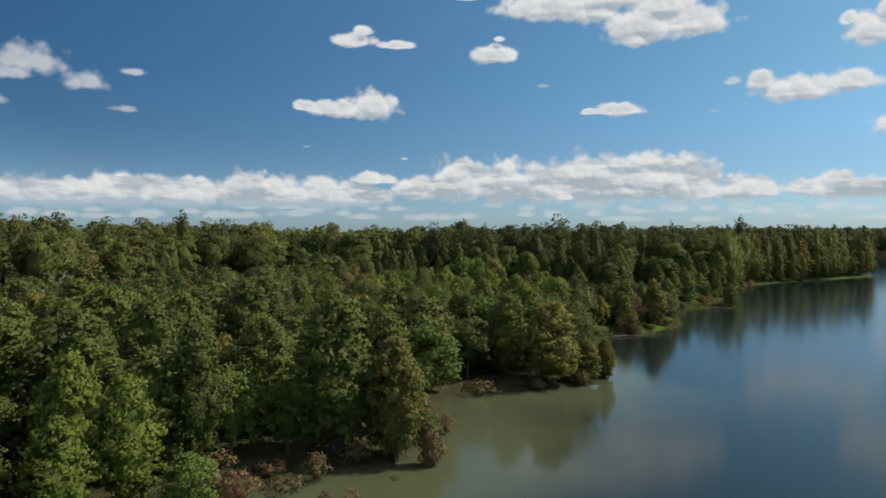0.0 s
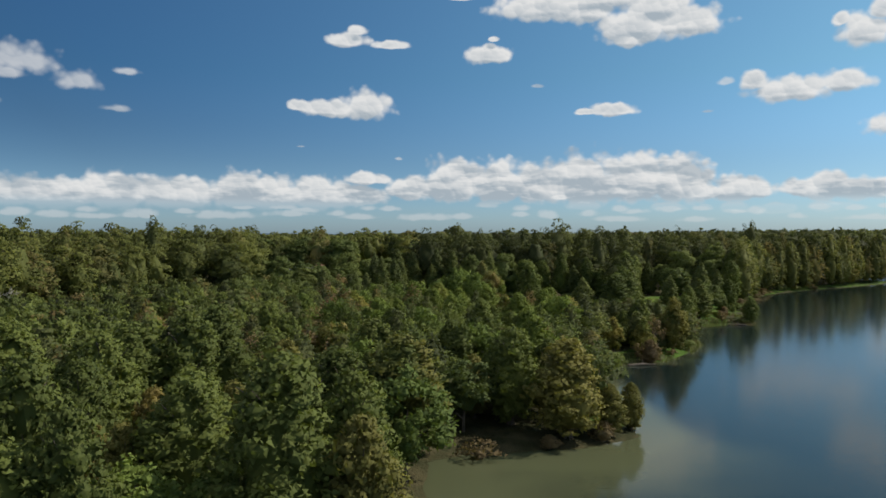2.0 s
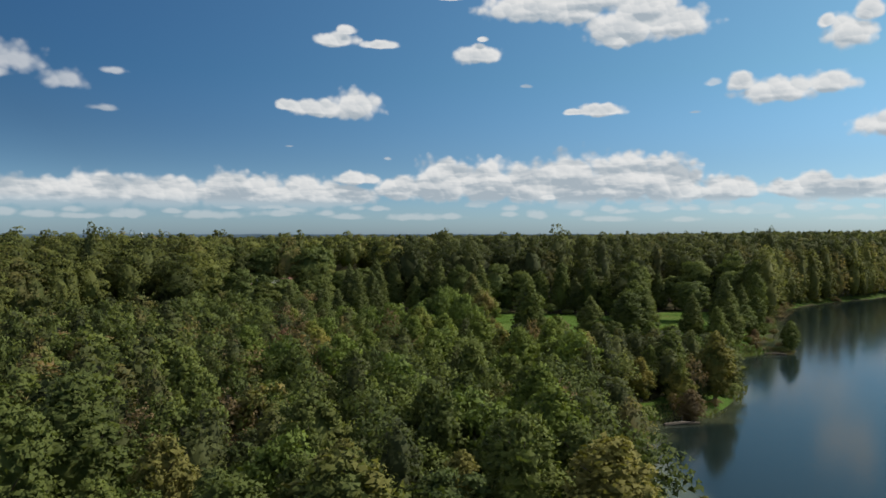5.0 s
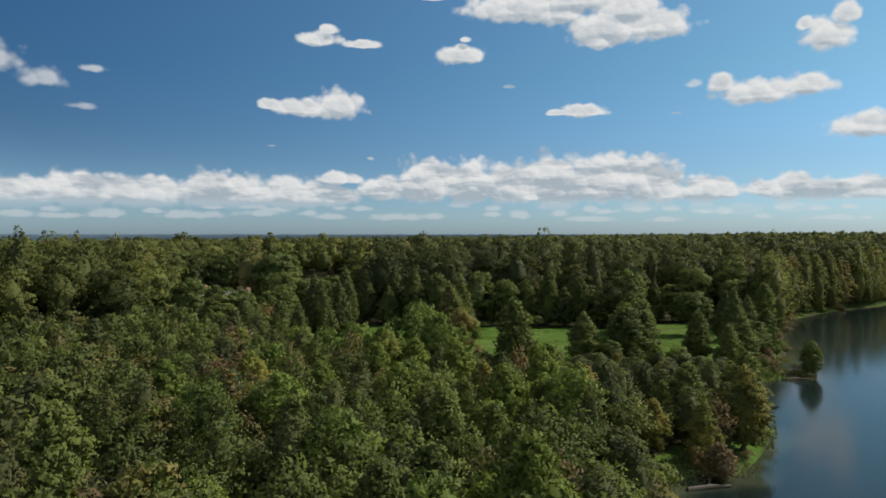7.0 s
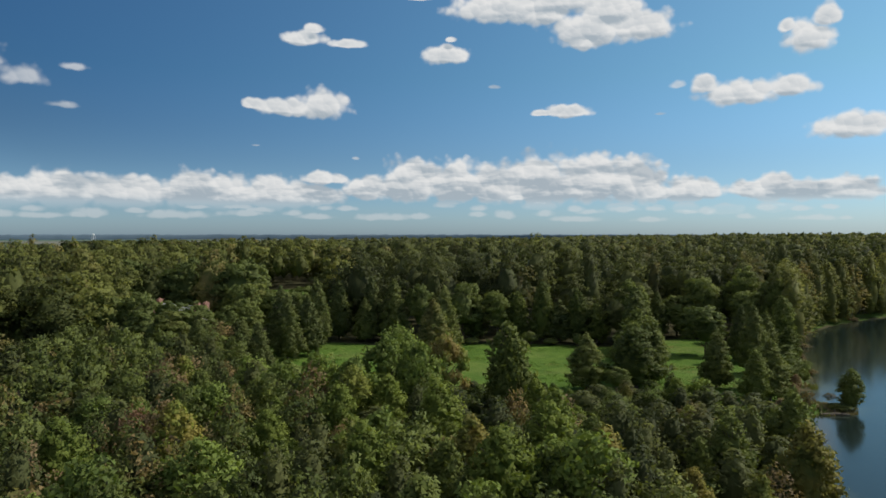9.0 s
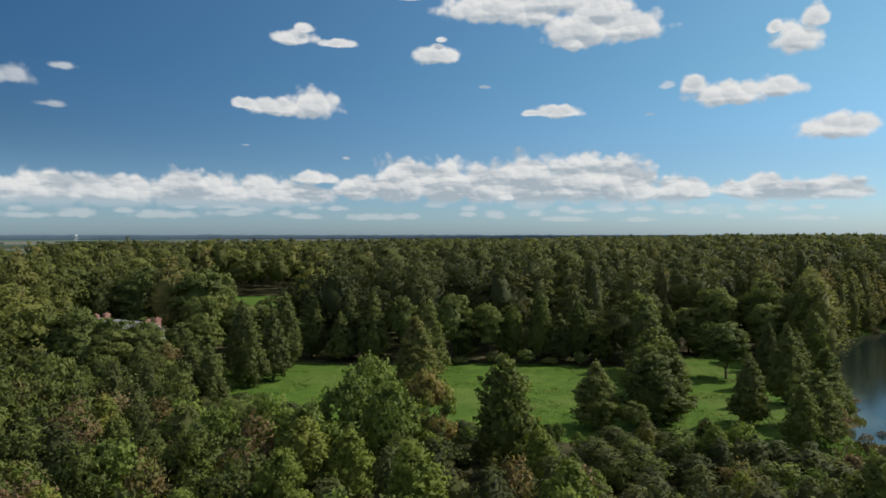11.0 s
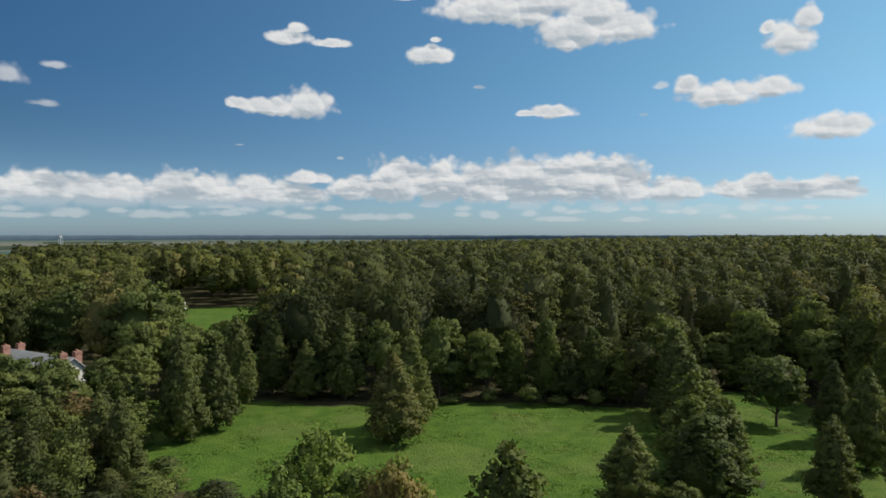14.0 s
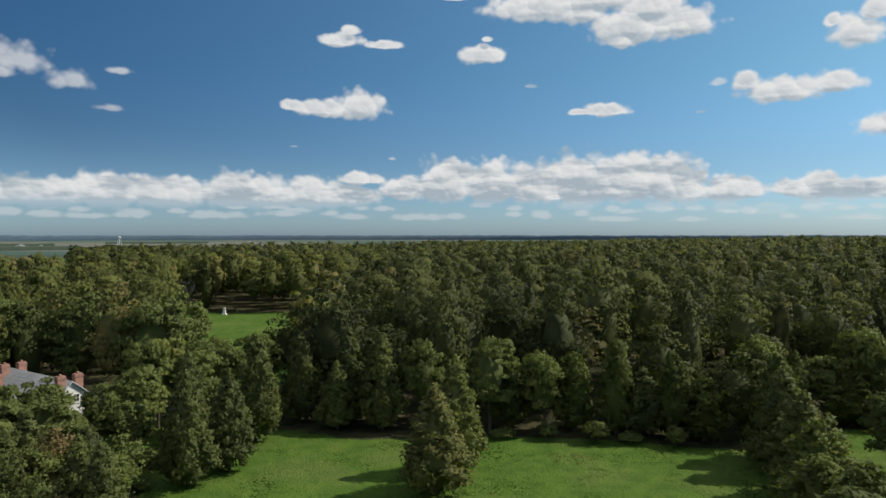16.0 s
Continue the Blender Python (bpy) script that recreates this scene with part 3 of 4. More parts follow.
def lobes_of(kind, rng, share):
    """Boughs (centre, radii) of a crown on a tree 1 high and, at the widest, 1 in radius."""
    out = []
    grow = share ** -0.42
    if kind == "conifer":
        # close cone of short upswept boughs, rounded at the top
        n = int(58 * share)
        lean = rng.uniform(0.8, 1.2, 5)
        for i in range(n):
            h = 0.07 + 0.87 * ((i + rng.uniform(0, 1)) / n) ** 1.12
            a = i * 2.4 + rng.uniform(-0.5, 0.5)
            full = (1 - ((h - 0.05) / 0.95) ** 2.1) * min(1, (h + 0.06) * 4.5) * (0.85 + 0.15 * lean[int(a * 0.8) % 5])
            s = (0.14 + 0.17 * full) * rng.uniform(0.75, 1.25) * grow
            r = max(0.0, full * rng.uniform(0.78, 1.08) - s * 0.6)
            out.append(((r * math.cos(a), r * math.sin(a), h), (s, s, s * rng.uniform(0.16, 0.26))))
        out.append(((0, 0, 0.95), (0.13, 0.13, 0.05)))
    elif kind == "cypress":
        # dense dome on a column, of feathery tufts with dark clefts between
        n = int(64 * share)
        bulge = rng.uniform(0.74, 1.14, 12)
        for i in range(n):
            h = 0.06 + 0.87 * ((i + rng.uniform(0, 1)) / n) ** 0.92
            a = i * 2.4 + rng.uniform(-0.5, 0.5)
            full = (1 - max(0.0, (h - 0.28) / 0.72) ** 2.1) ** 0.8 * min(1, 0.45 + h * 2.2) * bulge[int(a * 0.64) % 4 + 4 * int(h * 2.99)]
            s = (0.13 + 0.16 * full) * rng.uniform(0.7, 1.3) * grow
            r = max(0.0, full * rng.uniform(0.76, 1.06) - s * 0.6)
            out.append(((r * math.cos(a), r * math.sin(a), h), (s, s, s * rng.uniform(0.17, 0.27))))
        out.append(((0, 0, 0.92), (0.22, 0.22, 0.06)))
    elif kind == "oak":
        # a broad dome of spreading billows, each flatter than it is wide
        n = int(52 * share)
        lean = rng.uniform(-0.15, 0.15, 2)
        swell = rng.uniform(0.78, 1.1, 6)
        for i in range(n):
            a, e = i * 2.4, math.asin(rng.uniform(-0.55, 1.0))
            s = rng.uniform(0.18, 0.36) * grow
            r = swell[int(a * 0.95) % 6] * rng.uniform(0.9, 1.05) - s * 0.55
            out.append(((r * math.cos(a) * math.cos(e) + lean[0], r * math.sin(a) * math.cos(e) + lean[1], 0.55 + 0.43 * r * math.sin(e)), (s, s * rng.uniform(0.8, 1.2), s * rng.uniform(0.12, 0.2))))
    else:
        # uneven upright tufts
        n = int(40 * share)
        for i in range(n):
            a, r = i * 2.4, math.sqrt(rng.uniform(0.0, 1)) * 0.8
            top = 0.93 - 0.42 * r ** 1.6 - rng.uniform(0, 0.12)
            h = top if i % 2 else rng.uniform(0.18, top)
            s = rng.uniform(0.13, 0.28) * grow
            out.append(((r * math.cos(a), r * math.sin(a), h), (s, s, s * rng.uniform(0.28, 0.5))))
    return out


def crown(kind, seed, height, radius, count, size):
    """All triangles of a crown, with the way that each corner faces."""
    rng = np.random.default_rng(seed)
    share = 1.2 if count >= 1800 else 0.9 if count >= 900 else 0.6 if count >= 400 else 0.4 if count >= 150 else 0.2
    lobes = lobes_of(kind, rng, share)
    area = np.array([l[1][0] * l[1][1] + 0.01 for l in lobes])
    parts, ways = [], []
    scale = np.array((radius, radius, height))
    loose = {"conifer": 0.24, "cypress": 0.28, "oak": 0.24, "young": 0.45}[kind]
    close = count >= 2400
    if not close and kind != "young":
        loose *= 0.4
    for (c, r), k in zip(lobes, area / area.sum()):
        t, d = tris_on(rng, np.array(c) * scale, np.array(r) * scale, max(2, int(count * k)), size, loose)
        parts.append(t)
        ways.append(d)
        if close:
            t, d = heart(rng, np.array(c) * scale, np.array(r) * scale, 0.6, BALL)
            parts.append(t)
            ways.append(d)
    # middle of the crown: height, radius and half height
    for z, r, h in {"cypress": ((0.36, 0.56, 0.30), (0.68, 0.34, 0.18)), "conifer": ((0.28, 0.55, 0.23), (0.60, 0.32, 0.24)), "oak": ((0.52, 0.52, 0.25),), "young": ((0.36, 0.30, 0.18),)}[kind]:
        t, d = heart(rng, (0, 0, height * z), (radius * r, radius * r, height * h), 1.0, FINE_BALL if count >= 900 else BALL)
        parts.append(t)
        ways.append(d)
    tris, way = np.concatenate(parts), np.concatenate(ways)
    # each spray faces partly with its bough, partly with the whole crown
    whole = tris / scale - (0, 0, 0.42)
    whole /= np.linalg.norm(whole, axis=2)[..., None] + 1e-6
    way = way * (0.6 if close else 0.5) + whole * (0.75 if close else 0.9) + (0, 0, 0.12)
    return tris, way / np.linalg.norm(way, axis=2)[..., None]


def cone(a, b, ra, rb, segs=6):
    a, b = np.asarray(a, float), np.asarray(b, float)
    d = (b - a) / np.linalg.norm(b - a)
    s = np.cross(d, (0.3, 0.9, 0.1))
    s /= np.linalg.norm(s)
    t = np.cross(d, s)
    out = []
    ring = lambda c, r: [c + r * (math.cos(2 * math.pi * k / segs) * s + math.sin(2 * math.pi * k / segs) * t) for k in range(segs)]
    p, q = ring(a, ra), ring(b, rb)
    for k in range(segs):
        l = (k + 1) % segs
        out += [(p[k], p[l], q[l]), (p[k], q[l], q[k])]
    return out


def trunk(kind, seed, height, radius):
    rng = np.random.default_rng(seed)
    th = height * (0.9 if kind in ("cypress", "conifer") else 0.62)
    w = height * 0.016 + 0.05
    out = []
    pts = [(0, 0, -0.8)] + [np.array((rng.normal() * 0.02 * height * i / 4, rng.normal() * 0.02 * height * i / 4, th * i / 4)) for i in range(5)]
    if kind == "cypress":
        for k in range(6):
            a = k * 1.05
            out += cone((math.cos(a) * w * 2.6, math.sin(a) * w * 2.6, -0.9), (0, 0, height * 0.11), w * 0.5, w * 0.5, 4)
    for i in range(5):
        out += cone(pts[i], pts[i + 1], w * (1.25 - i * 0.22), w * (1.25 - (i + 1) * 0.22), 7)
    for k in range(9):
        i = rng.integers(2, 5)
        a, r = k * 2.4, radius * rng.uniform(0.4, 0.62)
        rise = 0.02 if kind == "conifer" else 0.16
        mid = np.array(pts[i]) + (math.cos(a) * r * 0.5, math.sin(a) * r * 0.5, height * rise * 0.45)
        out += cone(pts[i], mid, w * 0.4, w * 0.28, 4)
        out += cone(mid, np.array(pts[i]) + (math.cos(a) * r, math.sin(a) * r, height * rise), w * 0.28, w * 0.08, 4)
    return np.array(out)


def soup(name, tris, mat, parent=None, way=None):
    t = np.asarray(tris, np.float32)
    ob = mesh_object(name, t.reshape(-1, 3), np.arange(len(t) * 3).reshape(-1, 3), mat, parent)
    if way is not None:
        ob.data.attributes.new("bough", "FLOAT_VECTOR", "POINT").data.foreach_set("vector", np.asarray(way, np.float32).ravel())
    return ob


PROTOTYPES = {}


def prototype(kind, mat, seed, label, name, height, radius, count=3000, size=0.55, bark=None):
    """A tree kept under the ground's far edge until it is copied to its places."""
    base = tagged(new(name), label, "tree", "trees of the lakeside wood")
    soup("trunk", trunk(kind, seed, height, radius), bark or BARK, base)
    if count:
        tris, way = crown(kind, seed, height, radius, count, size)
        soup("crown", tris, mat, base, way)
    return base, height, radius


KINDS = {
    "cypress": [("cypress", CYPRESS, s, "olive-green bald cypress with layered feathery boughs", "cypress_tree", 14, 4.0, 4300, 0.33) for s in range(4)],
    "wood_cypress": [("cypress", CYPRESS, 5 + s, "olive-green cypress standing in the thicket", "cypress_tree", 12, 3.4, 2600, 0.40) for s in range(3)],
    "lime": [("cypress", LIME, 25 + s, "bright yellow-green cypress with layered feathery boughs", "cypress_tree", 11, 3.4, 3000, 0.33) for s in range(3)],
    "sapling": [("young", YOUNG, 55 + s, "young broad-leaved tree with light green sprays", "young_tree", 9, 3.2, 1900, 0.37) for s in range(4)],
    "yellow": [("cypress", YELLOW, 10 + s, "yellowing cypress at the water's edge", "cypress_tree", 9, 2.6, 4200, 0.25) for s in range(2)],
    "rust": [("cypress", RUST, 20 + s, "small rust-brown cypress in autumn colour", "cypress_tree", 5, 1.6, 1600, 0.22) for s in range(2)],
    "conifer": [("conifer", CONIFER, 30 + s, "dark green conifer beside the grass clearing", "conifer_tree", 14, 3.6, 3900, 0.38) for s in range(4)],
    "oak": [("oak", OAK, 40 + s, "tall broad-leaved tree with a domed green crown", "broadleaf_tree", 16, 5.0, 3000, 0.54) for s in range(4)],
    "young": [("young", YOUNG, 50 + s, "young broad-leaved tree with light green sprays", "young_tree", 9, 3.4, 3000, 0.29) for s in range(4)],
    "turning": [("young", RUST, 60 + s, "thin young tree with red-brown turning leaves", "young_tree", 7, 2.2, 700, 0.27) for s in range(2)],
    "shrub": [("young", RUST, 74 + s, "brown half-bare shrub standing in shallow water", "shrub", 2.2, 1.6, 420, 0.2) for s in range(2)],
    "bush": [("oak", OAK, 78 + s, "low rounded green bush at the wood's edge", "bush", 3, 2.0, 900, 0.3) for s in range(2)],
}
USED = set()
PLANTED = []
rng = np.random.default_rng(5)


def plant(kind, x, y, height, radius=None):
    """Stand one tree of a kind at a place, with its own height and spread."""
    rows = KINDS[kind]
    i = int(rng.integers(len(rows)))
    key = (kind, i)
    z = float(land(x, y))
    if key not in PROTOTYPES:
        PROTOTYPES[key] = prototype(*rows[i])
    base, h0, r0 = PROTOTYPES[key]
    sz, sx = height / h0, (radius or r0 * height / h0) / r0
    m = Matrix.Translation((x, y, z)) @ Matrix.Rotation(rng.uniform(0, 6.283), 4, "Z") @ Matrix.Diagonal((sx, sx, sz, 1))
    if key in USED:
        copy_thing(base, m @ Matrix.Diagonal((1 / base.scale[0], 1 / base.scale[1], 1 / base.scale[2], 1)))
    else:
        base.matrix_basis = m
        USED.add(key)
    PLANTED.append((x, y, radius or r0 * height / h0))


# trees that stand out: kind, x, y, height, spread
SHORE_TREES = [
    ("cypress", -9.9, 63.5, 14.6, 4.9), ("yellow", -4.4, 62.2, 11.2, 3.0), ("rust", -1.3, 61.2, 4.3, 1.2), ("young", -14.0, 62.5, 6.8, 2.8),
    ("yellow", 14.2, 94.0, 11.0, 4.4), ("yellow", 19.2, 95.6, 5.6, 2.0), ("yellow", 22.2, 98.2, 5.6, 1.5), ("rust", 37.0, 140.8, 4.4, 2.2), ("wood_cypress", 44.0, 150.0, 10.4, 2.8),
    ("conifer", 67.0, 199.0, 10.2, 3.6), ("cypress", 78.4, 195.2, 6.9, 2.2), ("oak", 71.2, 206.5, 9.2, 4.2), ("rust", 56.0, 175.5, 6.8, 2.4), ("wood_cypress", 63.0, 196.0, 9.0, 2.6),
    ("cypress", 8.5, 98.0, 11.5, 3.8), ("oak", 3.0, 95.5, 8.5, 3.2), ("cypress", -6.0, 70.5, 12.0, 3.4), ("cypress", -20.7, 58.0, 12.5, 3.0), ("cypress", -27.7, 66.0, 13.6, 3.8),
]
CLEARING_TREES = [
    ("conifer", 62.5, 208.7, 10.6, 3.0), ("conifer", 75.5, 221.0, 14.0, 3.2), ("conifer", 79.5, 234.0, 12.5, 2.8), ("oak", 75.6, 242.7, 12.6, 4.6), ("wood_cypress", 48.2, 210.0, 11.2, 4.8), ("wood_cypress", 52.5, 214.5, 11.8, 4.2), ("wood_cypress", 51.0, 219.5, 11.0, 4.0), ("conifer", 58.5, 237.0, 13.0, 4.4),
    ("wood_cypress", 54.0, 226.0, 12.6, 4.3), ("conifer", 57.5, 230.0, 12.0, 4.2), ("conifer", 39.0, 209.0, 10.2, 3.6), ("conifer", 60.4, 246.0, 14.5, 4.4), ("wood_cypress", 62.5, 252.0, 15.5, 4.2), ("conifer", 13.7, 239.0, 13.6, 4.5), ("conifer", 16.6, 247.5, 15.5, 4.0),
    ("conifer", -18.0, 242.5, 14.6, 3.7), ("conifer", -14.3, 248.0, 13.8, 3.5), ("conifer", -14.0, 262.6, 17.0, 3.8), ("conifer", -9.4, 273.0, 16.0, 3.8), ("conifer", 5.0, 268.0, 16.0, 4.0),
    ("wood_cypress", 21.9, 188.0, 15.0, 4.1), ("oak", 43.5, 206.0, 5.0, 2.2),
]
HOUSE_TREES = [
    ("conifer", -35.5, 237.5, 11.5, 3.4), ("conifer", -24.5, 228.0, 10.5, 3.0), ("conifer", -21.0, 225.5, 10.5, 3.0), ("conifer", -34.0, 230.5, 10.5, 3.0), ("conifer", -21.0, 252.0, 15.5, 3.6),
    ("oak", -30.0, 256.5, 13.0, 3.8), ("young", -45.0, 250.0, 8.4, 2.6), ("oak", -32.0, 263.5, 16.0, 4.0), ("young", -38.5, 249.0, 9.6, 2.6), ("oak", -32.0, 269.0, 17.0, 4.2),
    ("oak", -37.0, 290.0, 22.0, 6.0), ("oak", -38.0, 280.0, 22.5, 6.4), ("oak", -53.0, 285.0, 22.5, 6.4), ("oak", -66.0, 282.0, 22.0, 6.2), ("oak", -11.0, 297.0, 22.5, 5.8),
    ("oak", -39.0, 247.0, 13.2, 4.4), ("oak", -44.0, 246.0, 13.8, 4.5), ("oak", -50.5, 247.5, 15.6, 4.8), ("oak", -41.0, 240.0, 12.0, 4.2), ("oak", -47.0, 239.5, 12.2, 4.0), ("oak", -33.8, 252.5, 11.6, 3.3), ("oak", -29.6, 252.0, 9.0, 3.0), ("oak", -35.4, 246.5, 9.4, 2.9), ("rust", -27.6, 249.5, 2.4, 1.2), ("oak", -55.5, 249.0, 13.9, 4.6), ("oak", -58.0, 246.0, 15.0, 4.6),
    ("sapling", -10.0, 184.0, 10.6, 3.6), ("sapling", -5.0, 188.5, 11.2, 3.4), ("sapling", 0.0, 181.5, 11.8, 3.6), ("young", 4.0, 187.5, 14.0, 4.2), ("young", 8.5, 183.0, 13.6, 4.0), ("young", 13.0, 190.0, 13.6, 3.8), ("sapling", -15.0, 190.0, 10.0, 3.6),
    ("oak", -24.0, 276.0, 14.2, 4.6), ("oak", -29.5, 284.0, 14.0, 4.6), ("oak", -20.5, 288.0, 13.6, 4.6), ("oak", -31.0, 297.0, 11.8, 4.4), ("oak", -24.0, 304.0, 10.6, 4.2), ("oak", -35.0, 311.0, 9.0, 4.0),
    ("oak", -27.0, 314.0, 8.4, 3.6), ("oak", -24.5, 265.0, 15.0, 4.4), ("lime", -22.5, 50.0, 9.6, 2.9), ("lime", -27.8, 52.0, 11.0, 3.2), ("young", -18.0, 49.0, 5.0, 2.4), ("lime", -25.0, 45.5, 7.6, 2.6), ("shrub", -15.5, 52.5, 2.6, 1.8), ("turning", -17.2, 52.6, 4.0, 1.7),
    ("young", 6.0, 200.0, 13.0, 4.4), ("young", 10.0, 196.0, 10.6, 4.0),
]
EAST_TREES = [
    ("wood_cypress", 85.0, 225.0, 9.0, 2.8), ("wood_cypress", 92.0, 240.0, 14.0, 3.4), ("wood_cypress", 96.5, 250.0, 17.0, 3.8), ("oak", 101.0, 260.0, 18.0, 4.6), ("wood_cypress", 107.0, 269.0, 19.0, 4.0), ("oak", 93.0, 258.0, 15.0, 4.2),
    ("oak", 98.0, 270.0, 20.0, 5.0), ("conifer", 86.0, 236.0, 11.0, 3.0), ("oak", 88.0, 271.0, 18.0, 4.8), ("wood_cypress", 114.0, 278.0, 20.0, 4.2), ("cypress", 78.0, 212.0, 6.0, 2.0),
]
# low-crowned trees that close the wood behind the grass
BACK_EDGE = [(-3, 268), (0, 272), (11, 268), (17, 270), (22, 268), (27, 269), (32, 267), (37, 266), (42, 265), (46, 263.5), (51, 262), (56, 260), (64, 262), (69, 268), (74, 271), (80, 271), (84, 269)]
for x, y in BACK_EDGE:
    plant(("oak", "oak", "conifer", "wood_cypress")[int(rng.integers(4))], x + rng.uniform(-1, 1), y + rng.uniform(-0.8, 1.5), rng.uniform(9, 17), rng.uniform(3.2, 4.6))
for row in SHORE_TREES + CLEARING_TREES + HOUSE_TREES + EAST_TREES:
    plant(*row)

# brown shrubs in the shallows, and low growth along the wet edge
for x, y, h, r in [(4.4, 88.4, 2.3, 2.2), (7.9, 84.2, 0.7, 0.9), (6.9, 74.5, 0.8, 0.8), (-10.5, 57.2, 2.6, 1.4), (-8.1, 53.7, 1.9, 1.8), (0.1, 70.8, 2.2, 1.1), (-7.8, 61.0, 1.9, 1.6),
                   (-14.4, 57.5, 1.6, 1.3), (-12.5, 55.0, 1.6, 1.6), (107.1, 256.5, 1.6, 2.0), (113.5, 269.5, 1.6, 2.2), (119.0, 277.0, 1.8, 2.2), (88.5, 222.5, 1.3, 1.2), (80.8, 204.5, 1.5, 1.3)]:
    plant("shrub", x, y, h, r)
plant("bush", -3.9, 57.9, 0.7, 0.9)


def keep_off(x, y, room):
    return all((x - a) ** 2 + (y - b) ** 2 > (room + 0.55 * r) ** 2 for a, b, r in PLANTED)


def scatter(box, gap, test, seed):
    """Places on a jittered grid that pass the test."""
    g = np.random.default_rng(seed)
    gx, gy = np.meshgrid(np.arange(box[0], box[2], gap), np.arange(box[1], box[3], gap))
    p = np.stack([gx.ravel(), gy.ravel()], 1) + g.uniform(-0.42, 0.42, (gx.size, 2)) * gap
    return p[test(p[:, 0], p[:, 1])]


def dry(x, y, shore=0.8, open_land=0.5):
    ok = -inside(x, y, LAKE) > shore
    for poly in (CLEARING, LAWN, GLADE):
        ok &= inside(x, y, poly) < -open_land
    ok &= inside(x, y, GLADE) < -open_land * 2.2
    ok &= np.hypot(x - HOUSE_AT[0], y - HOUSE_AT[1]) > 13.5
    return ok


def joined(name, label, places, kinds, mat):
    """Many trees as one mesh: kinds gives triangle sets; places rows of x, y, height, spread, kind."""
    g = np.random.default_rng(11)
    parts, ways, shades = [], [], []
    for x, y, h, r, k in places:
        t, w = kinds[k][g.integers(len(kinds[k]))]
        a = g.uniform(0, 6.283)
        spin = np.array(((math.cos(a), math.sin(a), 0), (-math.sin(a), math.cos(a), 0), (0, 0, 1)), np.float32)
        parts.append((t @ spin) * np.array((r, r, h), np.float32) + np.array((x, y, land(x, y)), np.float32))
        ways.append(w @ spin)
        shades.append(np.full(len(t) * 3, g.uniform()))
    ob = soup(name, np.concatenate(parts), mat, None, np.concatenate(ways))
    attribute(ob, "tree", np.concatenate(shades))
    return tagged(ob, label, "forest", kind="stuff")


def unit(kind, seed, h, r, count, size):
    t, w = crown(kind, seed, h, r, count, size)
    return (t / (r, r, h)).astype(np.float32), w.astype(np.float32)


# swamp wood by the near shore: cypress among young growth
swamp = scatter((-75, 34, 24, 105), 5.6, lambda x, y: dry(x, y, 0.6) & (x < 6 + (y - 60) * 0.3) & (x > -16 - y * 0.64), 1)
for x, y in swamp:
    if keep_off(x, y, 1.6):
        k = rng.uniform()
        if k < 0.55:
            h = rng.uniform(8.5, 14.5)
            plant("cypress", x, y, h, h * rng.uniform(0.30, 0.42))
        elif k < 0.85:
            h = rng.uniform(5.5, 10.5)
            plant("young", x, y, h, h * rng.uniform(0.36, 0.5))
        else:
            plant("yellow", x, y, rng.uniform(6, 11))

# bushes that close the wood's edges: along the clearing and the shore
for ring, step, off in ((CLEARING, 3.4, -2.0), (SHORE[4:], 2.6, -1.2)):
    for (ax, ay), (bx, by) in zip(ring, ring[1:]):
        n = int(math.hypot(bx - ax, by - ay) / step)
        for i in range(n):
            x, y = ax + (bx - ax) * (i + 0.5) / n, ay + (by - ay) * (i + 0.5) / n
            x, y = x - (by - ay) / math.hypot(bx - ax, by - ay) * -off * 0.6 + rng.uniform(-1, 1), y + (bx - ax) / math.hypot(bx - ax, by - ay) * -off * 0.6 + rng.uniform(-1, 1)
            if ring is CLEARING and 196 < y < 262 and x > 50:
                continue
            if float(inside(np.array(x), np.array(y), LAKE)) < -0.4 and keep_off(x, y, 0.6) and rng.uniform() < (0.3 if ring is CLEARING else 0.75):
                if ring is CLEARING:
                    plant("bush", x, y, rng.uniform(1.5, 4.5) * (0.5 if y < 240 else 1), rng.uniform(1.4, 2.4))
                else:
                    plant(("bush", "shrub", "rust", "bush")[int(rng.integers(4))], x, y, rng.uniform(1.0, 3.4), rng.uniform(1.0, 1.8))

# thicket between shore and clearing
thick = scatter((-165, 100, 75, 262), 4.2, lambda x, y: dry(x, y, 0.8, 1.0) & ((y < 240) | (x < -20)) & (x > -14 - y * 0.64), 2)
rows = []
for x, y in thick:
    if not keep_off(x, y, 1.2) or (x > 52 and y > 186):
        continue
    near = abs(x - 12) < 42 and y < 205
    k = rng.uniform()
    low = 0.45 if (190 < y and -22 < x < 56) else 0.68 if (168 < y and 14 < x < 60) else 0.85 if (x > 30) else 1.0
    if near and k < 0.30:
        kind = ("sapling", "lime", "wood_cypress", "sapling", "turning", "wood_cypress", "lime")[int(rng.integers(7))]
        plant(kind, x, y, rng.uniform(7, 11.5) * low)
    else:
        rows.append((x, y, rng.uniform(6.0, 10.5) * low, rng.uniform(2.0, 3.6), int(k > (0.5 if x > 22 else 0.8)) + (0 if -32 < x < 46 else 2)))
joined("thicket", "dense thicket of young mixed trees in green, grey and rust", [r for r in rows if r[4] % 2 == 0],
       {0: [unit("young", 80 + s, 9, 3.0, 950, 0.34) for s in range(4)], 2: [unit("young", 84 + s, 9, 3.0, 420, 0.55) for s in range(4)]}, WOOD_NEAR)
